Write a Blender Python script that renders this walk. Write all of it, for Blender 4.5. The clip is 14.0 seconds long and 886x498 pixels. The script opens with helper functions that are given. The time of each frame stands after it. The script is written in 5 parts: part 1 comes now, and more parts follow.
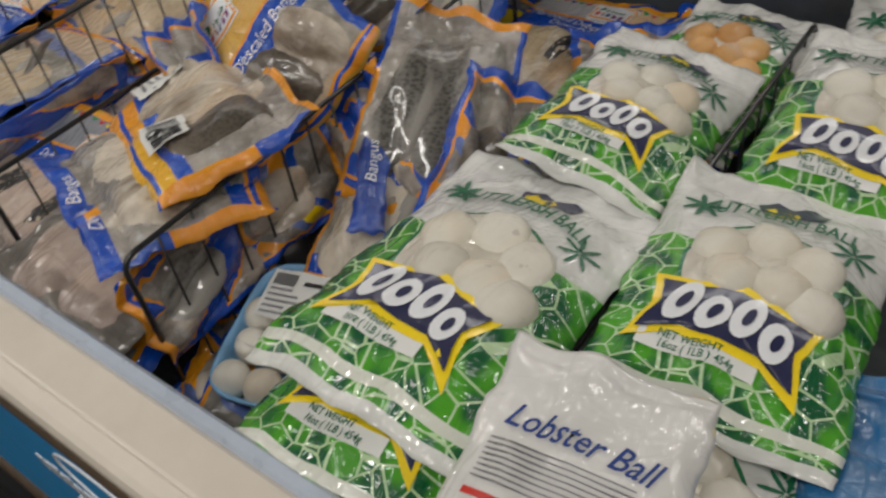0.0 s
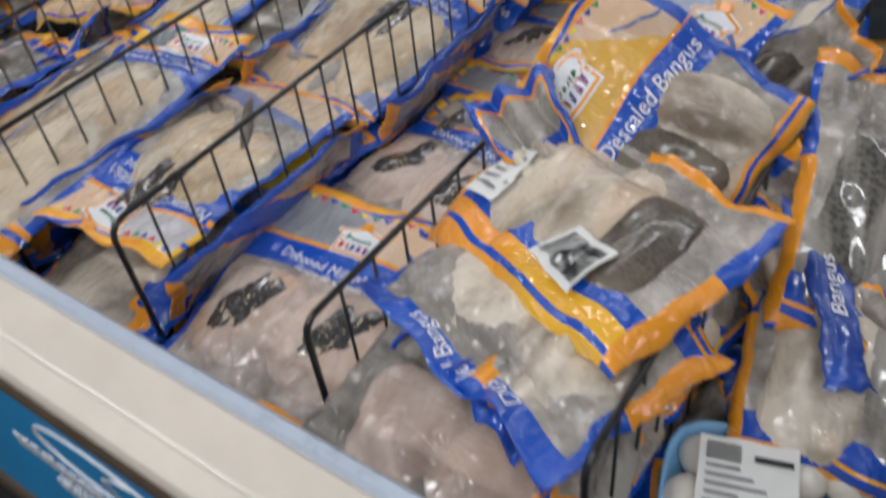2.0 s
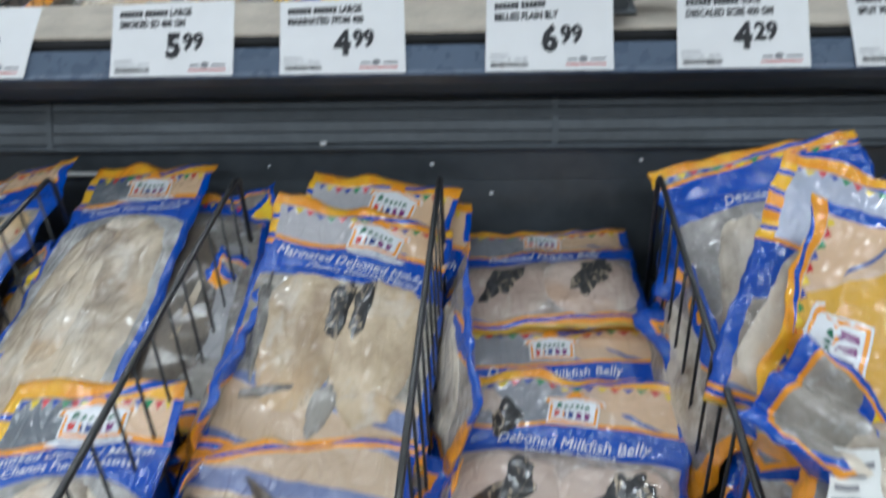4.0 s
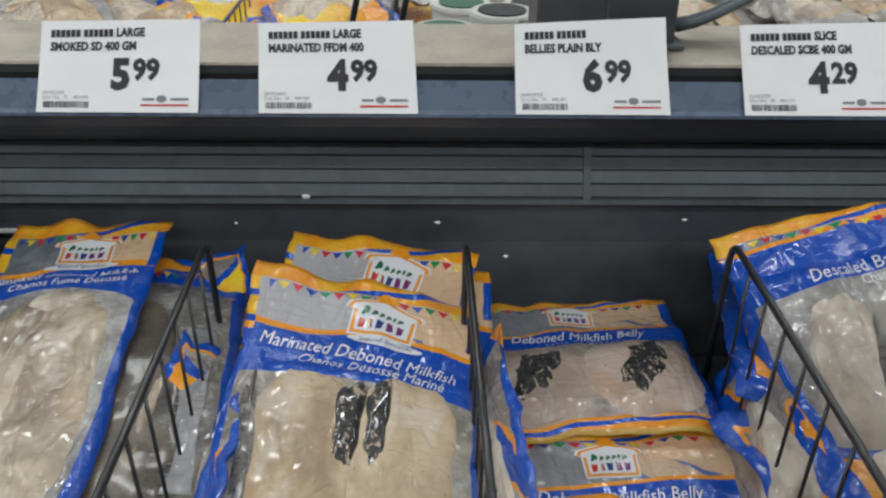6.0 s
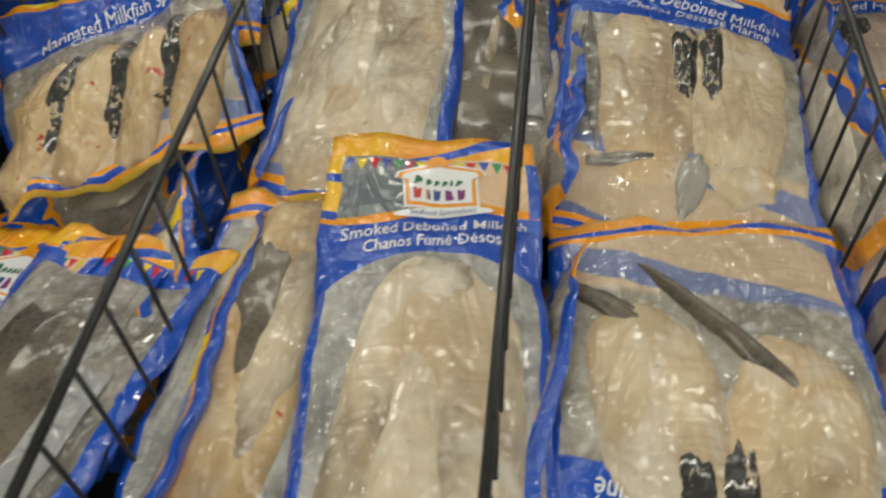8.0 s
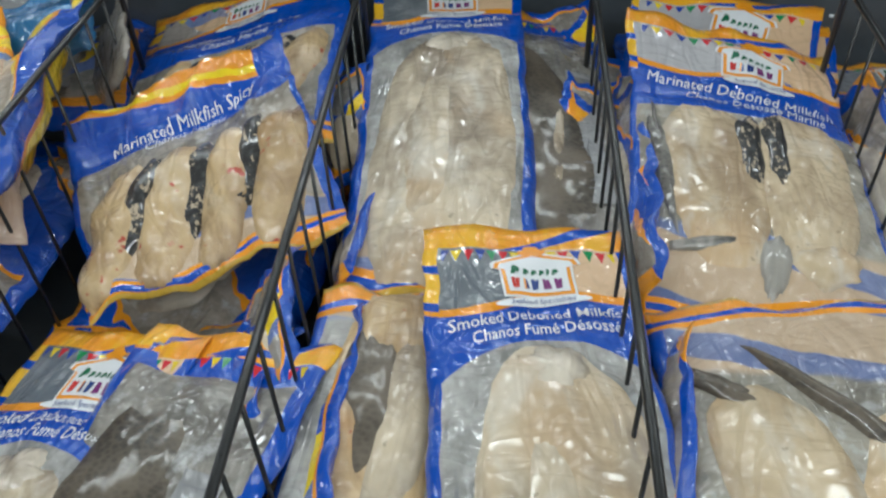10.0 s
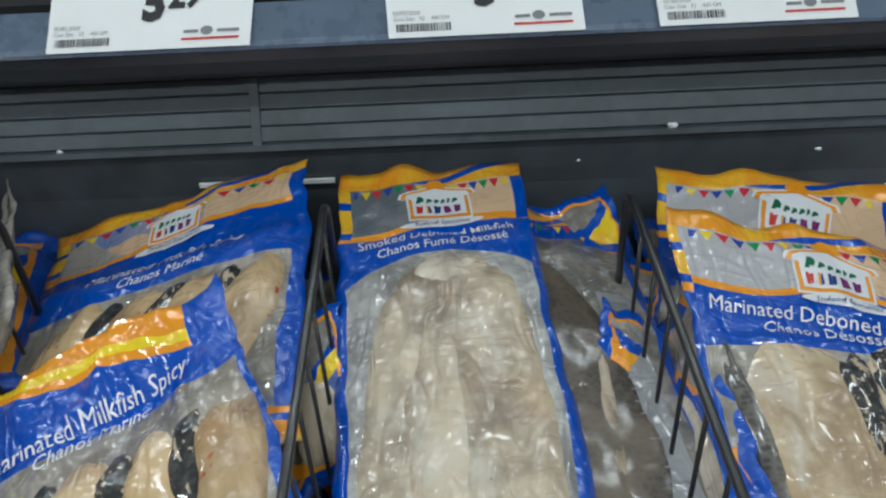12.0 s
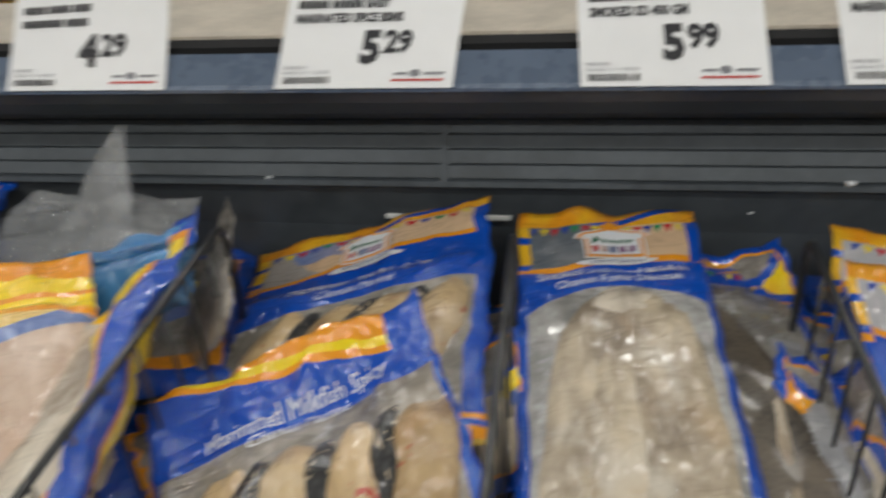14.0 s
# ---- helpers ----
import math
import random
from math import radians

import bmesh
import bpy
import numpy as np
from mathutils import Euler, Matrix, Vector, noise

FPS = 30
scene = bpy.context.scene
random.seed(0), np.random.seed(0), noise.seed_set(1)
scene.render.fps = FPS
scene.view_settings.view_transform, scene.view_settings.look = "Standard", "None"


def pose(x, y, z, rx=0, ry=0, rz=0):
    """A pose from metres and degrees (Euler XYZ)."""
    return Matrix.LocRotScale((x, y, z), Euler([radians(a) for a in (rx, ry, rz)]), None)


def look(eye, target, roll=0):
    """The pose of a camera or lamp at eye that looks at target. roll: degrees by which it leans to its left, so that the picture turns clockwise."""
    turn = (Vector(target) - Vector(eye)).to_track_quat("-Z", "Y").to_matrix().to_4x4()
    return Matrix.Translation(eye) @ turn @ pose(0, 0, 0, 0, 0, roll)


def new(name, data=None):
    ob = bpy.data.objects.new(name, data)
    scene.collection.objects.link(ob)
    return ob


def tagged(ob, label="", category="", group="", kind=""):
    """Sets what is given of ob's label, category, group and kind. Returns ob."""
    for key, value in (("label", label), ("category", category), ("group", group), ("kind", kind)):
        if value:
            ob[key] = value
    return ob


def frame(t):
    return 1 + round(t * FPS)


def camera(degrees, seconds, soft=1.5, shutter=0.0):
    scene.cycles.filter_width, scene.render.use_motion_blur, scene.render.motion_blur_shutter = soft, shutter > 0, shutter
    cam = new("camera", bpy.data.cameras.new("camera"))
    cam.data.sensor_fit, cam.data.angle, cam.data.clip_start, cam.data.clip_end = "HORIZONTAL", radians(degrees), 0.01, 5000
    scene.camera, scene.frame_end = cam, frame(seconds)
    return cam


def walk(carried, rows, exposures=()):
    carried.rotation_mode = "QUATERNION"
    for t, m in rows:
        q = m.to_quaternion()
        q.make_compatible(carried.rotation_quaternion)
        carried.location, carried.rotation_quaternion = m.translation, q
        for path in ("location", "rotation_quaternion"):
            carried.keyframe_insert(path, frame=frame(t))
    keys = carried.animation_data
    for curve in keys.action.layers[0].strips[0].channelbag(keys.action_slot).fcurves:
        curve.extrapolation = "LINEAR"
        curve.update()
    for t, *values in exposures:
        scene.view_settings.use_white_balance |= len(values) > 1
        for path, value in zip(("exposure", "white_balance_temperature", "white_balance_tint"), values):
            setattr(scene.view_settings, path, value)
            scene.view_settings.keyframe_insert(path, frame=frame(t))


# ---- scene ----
cam = camera(55.7, 14.0, soft=2.3, shutter=0.4)
PATH = [
    (0, (-0.021, 0.018, 1.533), (-0.977, 1.09, 0.141), -8.3),
    (0.5, (-0.086, -0.006, 1.517), (-1.082, 1.014, 0.114), -5.7),
    (1, (-0.311, -0.035, 1.523), (-1.275, 1.0, 0.109), -6.1),
    (1.5, (-0.472, -0.037, 1.5), (-1.413, 0.998, 0.071), -9.0),
    (2, (-0.604, -0.02, 1.471), (-1.52, 1.113, 0.101), -7.1),
    (2.2, (-0.653, -0.017, 1.47), (-1.51, 1.275, 0.206), -6.8),
    (2.5, (-0.743, 0.111, 1.412), (-1.398, 1.536, 0.17), -4.3),
    (3, (-0.91, 0.118, 1.397), (-1.387, 1.61, 0.153), -3.4),
    (3.5, (-1.127, 0.067, 1.414), (-1.57, 1.637, 0.257), -6.6),
    (4, (-1.226, 0.104, 1.428), (-1.395, 1.786, 0.36), -2.9),
    (4.2, (-1.255, 0.142, 1.433), (-1.354, 1.876, 0.442), -2.1),
    (6.3, (-1.373, 0.327, 1.349), (-1.348, 2.045, 0.324), 0.6),
    (6.5, (-1.382, 0.312, 1.344), (-1.459, 1.937, 0.18), 0.7),
    (7, (-1.403, 0.293, 1.339), (-1.691, 1.742, -0.008), -2.4),
    (7.5, (-1.46, 0.258, 1.323), (-1.731, 1.611, -0.125), -1.4),
    (8, (-1.57, 0.206, 1.337), (-1.804, 1.501, -0.169), -3.2),
    (8.2, (-1.589, 0.192, 1.341), (-1.824, 1.483, -0.168), -4.2),
    (10.3, (-1.696, 0.191, 1.339), (-1.867, 1.708, 0.046), -2.0),
    (10.5, (-1.712, 0.253, 1.337), (-1.87, 1.806, 0.086), -1.5),
    (11, (-1.739, 0.376, 1.324), (-1.876, 1.966, 0.12), -2.8),
    (11.5, (-1.76, 0.444, 1.313), (-1.852, 2.057, 0.135), -3.3),
    (12, (-1.749, 0.48, 1.312), (-1.805, 2.091, 0.128), -3.4),
    (12.5, (-1.747, 0.505, 1.316), (-1.755, 2.166, 0.202), -2.1),
    (13, (-1.746, 0.524, 1.31), (-1.725, 2.245, 0.29), 0.1),
    (13.5, (-1.776, 0.502, 1.323), (-1.752, 2.209, 0.283), 1.0),
    (14, (-1.801, 0.412, 1.318), (-2.145, 2.086, 0.279), -4.6),
]
# the clip's own exposure and white balance drift
AUTO = [(0.0, -0.52, 6550, 9), (0.5, -0.45, 6600, 9), (1.5, -0.18, 6200, 10), (2.5, -0.06, 5750, 9), (3.5, 0.06, 5450, 3), (6.5, -0.04, 6150, 5),
        (7.5, -0.1, 6700, 0), (8.0, -0.16, 6850, 0), (10.5, 0.05, 5600, -1), (12.0, 0.04, 5600, -1), (13.2, -0.06, 5800, 1), (14.0, -0.06, 6350, 6)]
walk(cam, [(t, look(eye, target, roll)) for t, eye, target, roll in PATH], AUTO)

# ---- light: rows of ceiling tubes over the aisles of a windowless shop ----
world = bpy.data.worlds.new("shop_air")
scene.world = world
world.use_nodes = True
world.node_tree.nodes["Background"].inputs[0].default_value = (0.9, 0.95, 1.0, 1)
world.node_tree.nodes["Background"].inputs[1].default_value = 0.05


def tube_lamp(x, y, length, power):
    d = bpy.data.lights.new("ceiling_lamp", "AREA")
    d.shape, d.size, d.size_y, d.energy, d.color = "RECTANGLE", length, 0.14, power, (1.0, 0.965, 0.915)
    ob = new("ceiling_lamp", d)
    ob.location = (x, y, 3.55)
    return ob


for lx in (-5.25, -3.5, -1.75, 0.0, 1.75):
    for ly, power in ((-2.1, 21), (-0.65, 17), (2.4, 10), (4.0, 14), (5.5, 12)):
        tube_lamp(lx, ly, 1.65, power)


# ---- materials ----
class Num:
    """A number inside a node tree; the operators add math nodes."""

    def __init__(self, tree, sock):
        self.t, self.s = tree, sock

    def op(self, kind, *others, clamp=False):
        n = self.t.nodes.new("ShaderNodeMath")
        n.operation, n.use_clamp = kind, clamp
        for i, v in enumerate((self, *others)):
            if isinstance(v, Num):
                self.t.links.new(v.s, n.inputs[i])
            else:
                n.inputs[i].default_value = v
        return Num(self.t, n.outputs[0])

    def __add__(self, o): return self.op("ADD", o)
    def __radd__(self, o): return self.op("ADD", o)
    def __sub__(self, o): return self.op("SUBTRACT", o)
    def __rsub__(self, o): return (self * -1.0) + o
    def __mul__(self, o): return self.op("MULTIPLY", o)
    def __rmul__(self, o): return self.op("MULTIPLY", o)
    def __gt__(self, o): return self.op("GREATER_THAN", o)
    def __lt__(self, o): return self.op("LESS_THAN", o)
    def abs(self): return self.op("ABSOLUTE")
    def sin(self): return self.op("SINE")
    def low(self, o): return self.op("MINIMUM", o)
    def high(self, o): return self.op("MAXIMUM", o)
    def fract(self): return self.op("FRACT")
    def floor(self): return self.op("FLOOR")
    def ramp(self, a, b):
        n = self.t.nodes.new("ShaderNodeMapRange")
        n.interpolation_type = "SMOOTHSTEP"
        self.t.links.new(self.s, n.inputs["Value"])
        n.inputs["From Min"].default_value, n.inputs["From Max"].default_value = a, b
        return Num(self.t, n.outputs["Result"])


class Paint:
    """A material under construction: a Principled surface and shorthands for its textures."""

    def __init__(self, name):
        self.m = bpy.data.materials.new(name)
        self.m.use_nodes = True
        self.t = self.m.node_tree
        self.b = self.t.nodes["Principled BSDF"]
        co = self.t.nodes.new("ShaderNodeTexCoord")
        self.uvs, self.obs = co.outputs["UV"], co.outputs["Object"]
        info = self.t.nodes.new("ShaderNodeObjectInfo")
        self.rand = Num(self.t, info.outputs["Random"])

    def uv(self):
        n = self.t.nodes.new("ShaderNodeSeparateXYZ")
        self.t.links.new(self.uvs, n.inputs[0])
        return Num(self.t, n.outputs[0]), Num(self.t, n.outputs[1])

    def noise(self, scale, detail=3.0, rough=0.55, stretch=(1, 1, 1), twist=0.0, on_uv=False):
        mp = self.t.nodes.new("ShaderNodeMapping")
        mp.inputs["Scale"].default_value = stretch
        self.t.links.new(self.uvs if on_uv else self.obs, mp.inputs[0])
        shift = self.t.nodes.new("ShaderNodeCombineXYZ")
        self.t.links.new((self.rand * 37.0).s, shift.inputs[0])
        self.t.links.new(shift.outputs[0], mp.inputs["Location"])
        n = self.t.nodes.new("ShaderNodeTexNoise")
        self.t.links.new(mp.outputs[0], n.inputs["Vector"])
        n.inputs["Scale"].default_value, n.inputs["Detail"].default_value = scale, detail
        n.inputs["Roughness"].default_value, n.inputs["Distortion"].default_value = rough, twist
        return Num(self.t, n.outputs["Fac"])

    def cells(self, scale, feature="F1", stretch=(1, 1, 1), on_uv=False):
        mp = self.t.nodes.new("ShaderNodeMapping")
        mp.inputs["Scale"].default_value = stretch
        self.t.links.new(self.uvs if on_uv else self.obs, mp.inputs[0])
        n = self.t.nodes.new("ShaderNodeTexVoronoi")
        n.feature = feature
        n.inputs["Scale"].default_value = scale
        self.t.links.new(mp.outputs[0], n.inputs["Vector"])
        return Num(self.t, n.outputs["Distance"]), n.outputs.get("Color")

    def mix(self, f, a, b):
        n = self.t.nodes.new("ShaderNodeMix")
        n.data_type = "RGBA"
        if isinstance(f, Num):
            self.t.links.new(f.s, n.inputs[0])
        else:
            n.inputs[0].default_value = f
        for i, c in ((6, a), (7, b)):
            if isinstance(c, tuple):
                n.inputs[i].default_value = (*c, 1)
            else:
                self.t.links.new(c, n.inputs[i])
        return n.outputs[2]

    def bump(self, height, strength, distance=0.002, coat=False):
        n = self.t.nodes.new("ShaderNodeBump")
        n.inputs["Strength"].default_value, n.inputs["Distance"].default_value = strength, distance
        self.t.links.new(height.s, n.inputs["Height"])
        self.t.links.new(n.outputs[0], self.b.inputs["Normal"])
        if coat:
            self.coat_bump(height, strength, distance)

    def coat_bump(self, height, strength, distance):
        n = self.t.nodes.new("ShaderNodeBump")
        n.inputs["Strength"].default_value, n.inputs["Distance"].default_value = strength, distance
        self.t.links.new(height.s, n.inputs["Height"])
        self.t.links.new(n.outputs[0], self.b.inputs["Coat Normal"])
        self.b.inputs["Coat IOR"].default_value = 1.85

    def done(self, color, rough=0.5, metal=0.0, coat=0.0, coat_rough=0.05, spec=0.5):
        if isinstance(color, tuple):
            self.b.inputs["Base Color"].default_value = (*color, 1)
        else:
            self.t.links.new(color, self.b.inputs["Base Color"])
        if isinstance(rough, Num):
            self.t.links.new(rough.s, self.b.inputs["Roughness"])
        else:
            self.b.inputs["Roughness"].default_value = rough
        self.b.inputs["Metallic"].default_value = metal
        self.b.inputs["Coat Weight"].default_value, self.b.inputs["Coat Roughness"].default_value = coat, coat_rough
        self.b.inputs["Specular IOR Level"].default_value = spec
        return self.m


def plain(name, color, rough=0.5, metal=0.0, grain=60.0, vary=0.12, bump=0.1, coat=0.0, spec=0.5):
    """A surface of one colour with grain and blotches at two scales."""
    p = Paint(name)
    big, fine = p.noise(grain * 0.12, 4), p.noise(grain, 3)
    f = (big * 0.65 + fine * 0.35).ramp(0.3, 0.7)
    dark, light = tuple(c * (1 - vary) for c in color), tuple(min(1, c * (1 + vary)) for c in color)
    p.bump(fine, bump, 0.001)
    return p.done(p.mix(f, dark, light), (fine * 0.25 + (rough - 0.12)), metal, coat, 0.1, spec)


BLUE, ORANGE, PEACH = (0.0015, 0.070, 0.47), (0.82, 0.32, 0.010), (0.72, 0.50, 0.315)
SKY, NAVY = (0.11, 0.17, 0.42), (0.015, 0.018, 0.07)
YELLOW = (0.9, 0.66, 0.01)


def film_relief(p, amount=0.5):
    """Creases of thin plastic film: long pulls along the pack, cross folds, fine crackle and soft dents."""
    pulls = (p.noise(12, 1.5, 0.5, (2.6, 0.8, 1), 1.0) - 0.5).abs()
    cross = (p.noise(15, 1.5, 0.5, (1, 2.0, 1), 1.6) - 0.5).abs()
    soft = p.noise(8, 1.5)
    crackle, _ = p.cells(34, "DISTANCE_TO_EDGE", (1.5, 1, 1))
    height = soft * 1.1 + pulls.ramp(0.0, 0.12) * (0.22 + amount * 0.22) + cross.ramp(0.0, 0.10) * (0.04 + amount * 0.18) + crackle.ramp(0.0, 0.2) * (amount * 0.09)
    p.bump(soft, amount * 0.4, 0.004)
    p.coat_bump(height, min(1.0, 0.5 + amount * 0.7), 0.010)
    return height


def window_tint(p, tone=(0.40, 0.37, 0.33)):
    """What shows through clear film beside the fish: grey, frosted, with brine stains and the film's milky haze painted
    in.
    """
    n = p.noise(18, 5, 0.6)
    # white blotches: frost plus the film's milky haze, both mixed into the colour
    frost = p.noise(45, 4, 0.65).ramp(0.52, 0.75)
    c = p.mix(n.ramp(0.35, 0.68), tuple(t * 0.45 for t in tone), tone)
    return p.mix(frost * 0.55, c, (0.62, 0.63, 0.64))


def milkfish_film(name, band=0.55, line=0.72, arch=0.5, border=0.05, tone=(0.40, 0.37, 0.33), hill=(0.20, 0.22, 0.25), foot_at=0.2, folded=False, lean=0.02, relief=0.55, slate=0.45):
    """Printed film: orange top seam, pennants, hazy header with a hill and waves, blue band, clear window in a blue frame."""
    p = Paint(name)
    u, v = p.uv()
    wob = p.noise(3.0, 2, on_uv=True) - 0.5
    mid = u - 0.5
    wave = line + ((u * 6.3 - 2.4).sin() * 0.012) + (mid * lean)
    # header: slate hill at the near side, pale sky over it, peach sweep with thin blue waves beside it
    sweep = u * 0.9 + v * 1.6 + wob * 0.25
    lines = (sweep * 26.0).sin()
    peach = p.mix((sweep * 11.0).sin().ramp(-0.6, 0.9), PEACH, (0.66, 0.49, 0.34))
    head = p.mix((lines - 0.90) > 0, peach, SKY)
    head = p.mix((v - 0.90 + u * 0.10 + wob * 0.08) > 0, head, p.mix(u.ramp(0.2, 0.7), (0.20, 0.27, 0.52), PEACH))
    frost = p.noise(14, 3).ramp(0.45, 0.75)
    rock = p.mix(frost * 0.45, hill, (0.55, 0.55, 0.56))
    head = p.mix((u + wob * 0.25 + (v - 0.9) * 0.9) < slate, head, rock)
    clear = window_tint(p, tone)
    low_wave = (u * 5.0 + v * 26.0 + wob * 2.0).sin()
    low = p.mix(low_wave.ramp(0.45, 0.6), p.mix(0.8, clear, (0.60, 0.44, 0.29)), p.mix(0.75, clear, SKY))
    clear = p.mix((v + mid * 0.08 + wob * 0.05).ramp(foot_at + 0.012, foot_at - 0.012), clear, low)
    win_top = band - (mid * mid) * arch + (mid * lean)
    pinch = (v * 7.0 + 0.6).sin() * 0.012 + wob * 0.02
    in_win = (v < win_top) * (u.low(1.0 - u) > (pinch + border))
    c = p.mix(in_win, BLUE, clear)
    if folded:
        # the header lies folded over: its plain orange back, thin on one side and broad on the other
        flap = v - (0.985 - u * 0.19)
        gold = p.mix((flap - 0.05 + wob * 0.05).abs() < 0.016, ORANGE, YELLOW)
        c = p.mix((flap > 0.0) * (u < 0.86), c, gold)
        c = p.mix((flap.abs() < 0.010) * (u < 0.86), c, BLUE)
    else:
        c = p.mix(v > wave, c, head)
        c = p.mix((v - wave).abs() < 0.009, c, ORANGE)
        # blocks of orange and yellow cut by blue beside the header
        dash = ((v * 75.0).sin() > -0.72)
        side = p.mix(dash, BLUE, p.mix((v * 23.0).sin().ramp(-0.2, 0.2), ORANGE, (0.86, 0.50, 0.02)))
        c = p.mix((u < border * 1.15) * (v > line - 0.02), c, side)
        c = p.mix((u > 1.0 - border * 1.1) * (v > line), c, BLUE)
        # pennants
        step = u * 17.0
        tooth = 1.0 - ((step.fract() - 0.5).abs() * 2.2)
        hang = (0.945 - v) * 40.0
        pen = (hang > 0.0) * (tooth > hang) * (u > 0.08) * (u < 0.92)
        tone_i = ((step.floor() * 0.37).fract())
        pc = p.mix(tone_i > 0.5, p.mix(tone_i > 0.25, (0.55, 0.02, 0.03), (0.02, 0.06, 0.35)), p.mix(tone_i > 0.75, (0.8, 0.6, 0.02), (0.02, 0.25, 0.08)))
        c = p.mix(pen, c, pc)
        swirl = (v - 0.955 - (u - 0.5) * 0.12).abs()
        seam = p.mix(swirl < 0.010, p.mix(p.noise(6, on_uv=True).ramp(0.4, 0.65), ORANGE, (0.86, 0.47, 0.02)), BLUE)
        c = p.mix(v > 0.950, c, seam)
    curve = v + (u * 5.5).sin() * 0.018
    c = p.mix(curve < 0.066, c, ORANGE)
    c = p.mix((curve - 0.040).abs() < 0.009, c, BLUE)
    c = p.mix(v < 0.012, c, (0.62, 0.40, 0.05))
    film_relief(p, relief)
    return p.done(c, 0.42, 0, 1.0, 0.05, 0.12)


def back_film(name, wide=0.3, tone=(0.36, 0.33, 0.29)):
    """The reverse of a pack: blue frame, broad orange swoosh, clear grey film."""
    p = Paint(name)
    u, v = p.uv()
    wob = p.noise(2.6, 2, on_uv=True) - 0.5
    s = v + (u * 3.3).sin() * 0.16 + wob * 0.25
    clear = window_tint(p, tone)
    c = p.mix((s - 0.62).abs() < wide * 0.33, clear, p.mix((u + wob).ramp(0.2, 0.8), ORANGE, YELLOW))
    c = p.mix((s - 0.62 - wide * 0.38).abs() < 0.035, c, BLUE)
    c = p.mix((s - 0.62 + wide * 0.38).abs() < 0.045, c, SKY)
    edge = u.low(1.0 - u).low(v.low(1.0 - v) * 1.1)
    c = p.mix((s - 0.22).abs() < 0.05, c, ORANGE)
    c = p.mix(edge < 0.08, c, BLUE)
    c = p.mix((edge - 0.088).abs() < 0.014, c, ORANGE)
    film_relief(p, 0.8)
    return p.done(c, 0.42, 0, 1.0, 0.05, 0.12)


def blue_film(name, share=0.5):
    """A crumpled pack that shows mostly its blue print with orange seams."""
    p = Paint(name)
    u, v = p.uv()
    wob = p.noise(2.2, 3, on_uv=True) - 0.5
    s = (u * 0.8 + v + wob * 0.9)
    band = (s * 7.0).sin()
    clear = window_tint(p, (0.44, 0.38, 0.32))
    c = p.mix(band > (1.0 - share * 2.0), clear, BLUE)
    c = p.mix((band - (1.0 - share * 2.0)).abs() < 0.16, c, ORANGE)
    edge = u.low(1.0 - u).low(v.low(1.0 - v))
    c = p.mix(edge < 0.06, c, p.mix((v * 4.0 + u * 3.0).sin() > 0.2, BLUE, ORANGE))
    film_relief(p, 0.9)
    return p.done(c, 0.42, 0, 1.0, 0.05, 0.12)


def edged_film(name, foot=0.15, band=0.0, edge=0.05):
    """Clear bag with print along its edges only: orange and blue sweeps at the foot, an optional blue band at the head."""
    p = Paint(name)
    u, v = p.uv()
    wob = p.noise(2.6, 2, on_uv=True) - 0.5
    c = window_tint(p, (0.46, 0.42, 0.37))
    top = v + (u - 0.5) * 0.10 + wob * 0.06
    c = p.mix(top < foot + 0.10, c, BLUE)
    c = p.mix(top < foot, c, p.mix((u + wob).ramp(0.2, 0.8), ORANGE, (0.84, 0.46, 0.02)))
    c = p.mix((top - foot * 0.45).abs() < 0.016, c, BLUE)
    side = u.low(1.0 - u) + wob * 0.03
    c = p.mix(side < edge, c, p.mix((v * 5.0).sin() > 0.1, BLUE, ORANGE))
    if band:
        c = p.mix((v + wob * 0.05) > 1.0 - band, c, BLUE)
    else:
        c = p.mix(v > 0.955, c, ORANGE)
    film_relief(p, 0.9)
    return p.done(c, 0.42, 0, 1.0, 0.05, 0.12)


def ball_film(name):
    """White and green film: milky header, leafy green skirt, round clear window."""
    p = Paint(name)
    u, v = p.uv()
    wob = p.noise(4, 3, on_uv=True) - 0.5
    dx, dy = (u - 0.5) * 1.0, (v - 0.49) * 1.5
    r = (dx * dx + dy * dy).op("SQRT")
    dist, _ = p.cells(9, "DISTANCE_TO_EDGE", (1.0, 1.5, 1.0), True)
    pick = p.noise(7, 1, on_uv=True)
    leaf = p.mix(pick.ramp(0.42, 0.6), (0.075, 0.36, 0.02), (0.004, 0.10, 0.035))
    leaf = p.mix((dist < 0.035), leaf, (0.50, 0.68, 0.40))
    milk = p.mix(p.noise(5, 3, on_uv=True).ramp(0.3, 0.7), (0.60, 0.60, 0.58), (0.76, 0.76, 0.74))
    skirt = v < (0.53 + (u - 0.5).abs() * 0.16 + wob * 0.03)
    c = p.mix(skirt, milk, leaf)
    c = p.mix((r < 0.315), c, (0.012, 0.16, 0.06))
    c = p.mix((r < 0.297), c, p.mix(p.noise(5, 2, on_uv=True).ramp(0.35, 0.7), (0.52, 0.48, 0.40), (0.66, 0.62, 0.54)))
    c = p.mix((v < 0.095) * (v > 0.065), c, (0.7, 0.72, 0.64))
    c = p.mix(v < 0.035, c, (0.7, 0.71, 0.68))
    film_relief(p, 0.55)
    return p.done(c, 0.42, 0, 1.0, 0.05, 0.12)


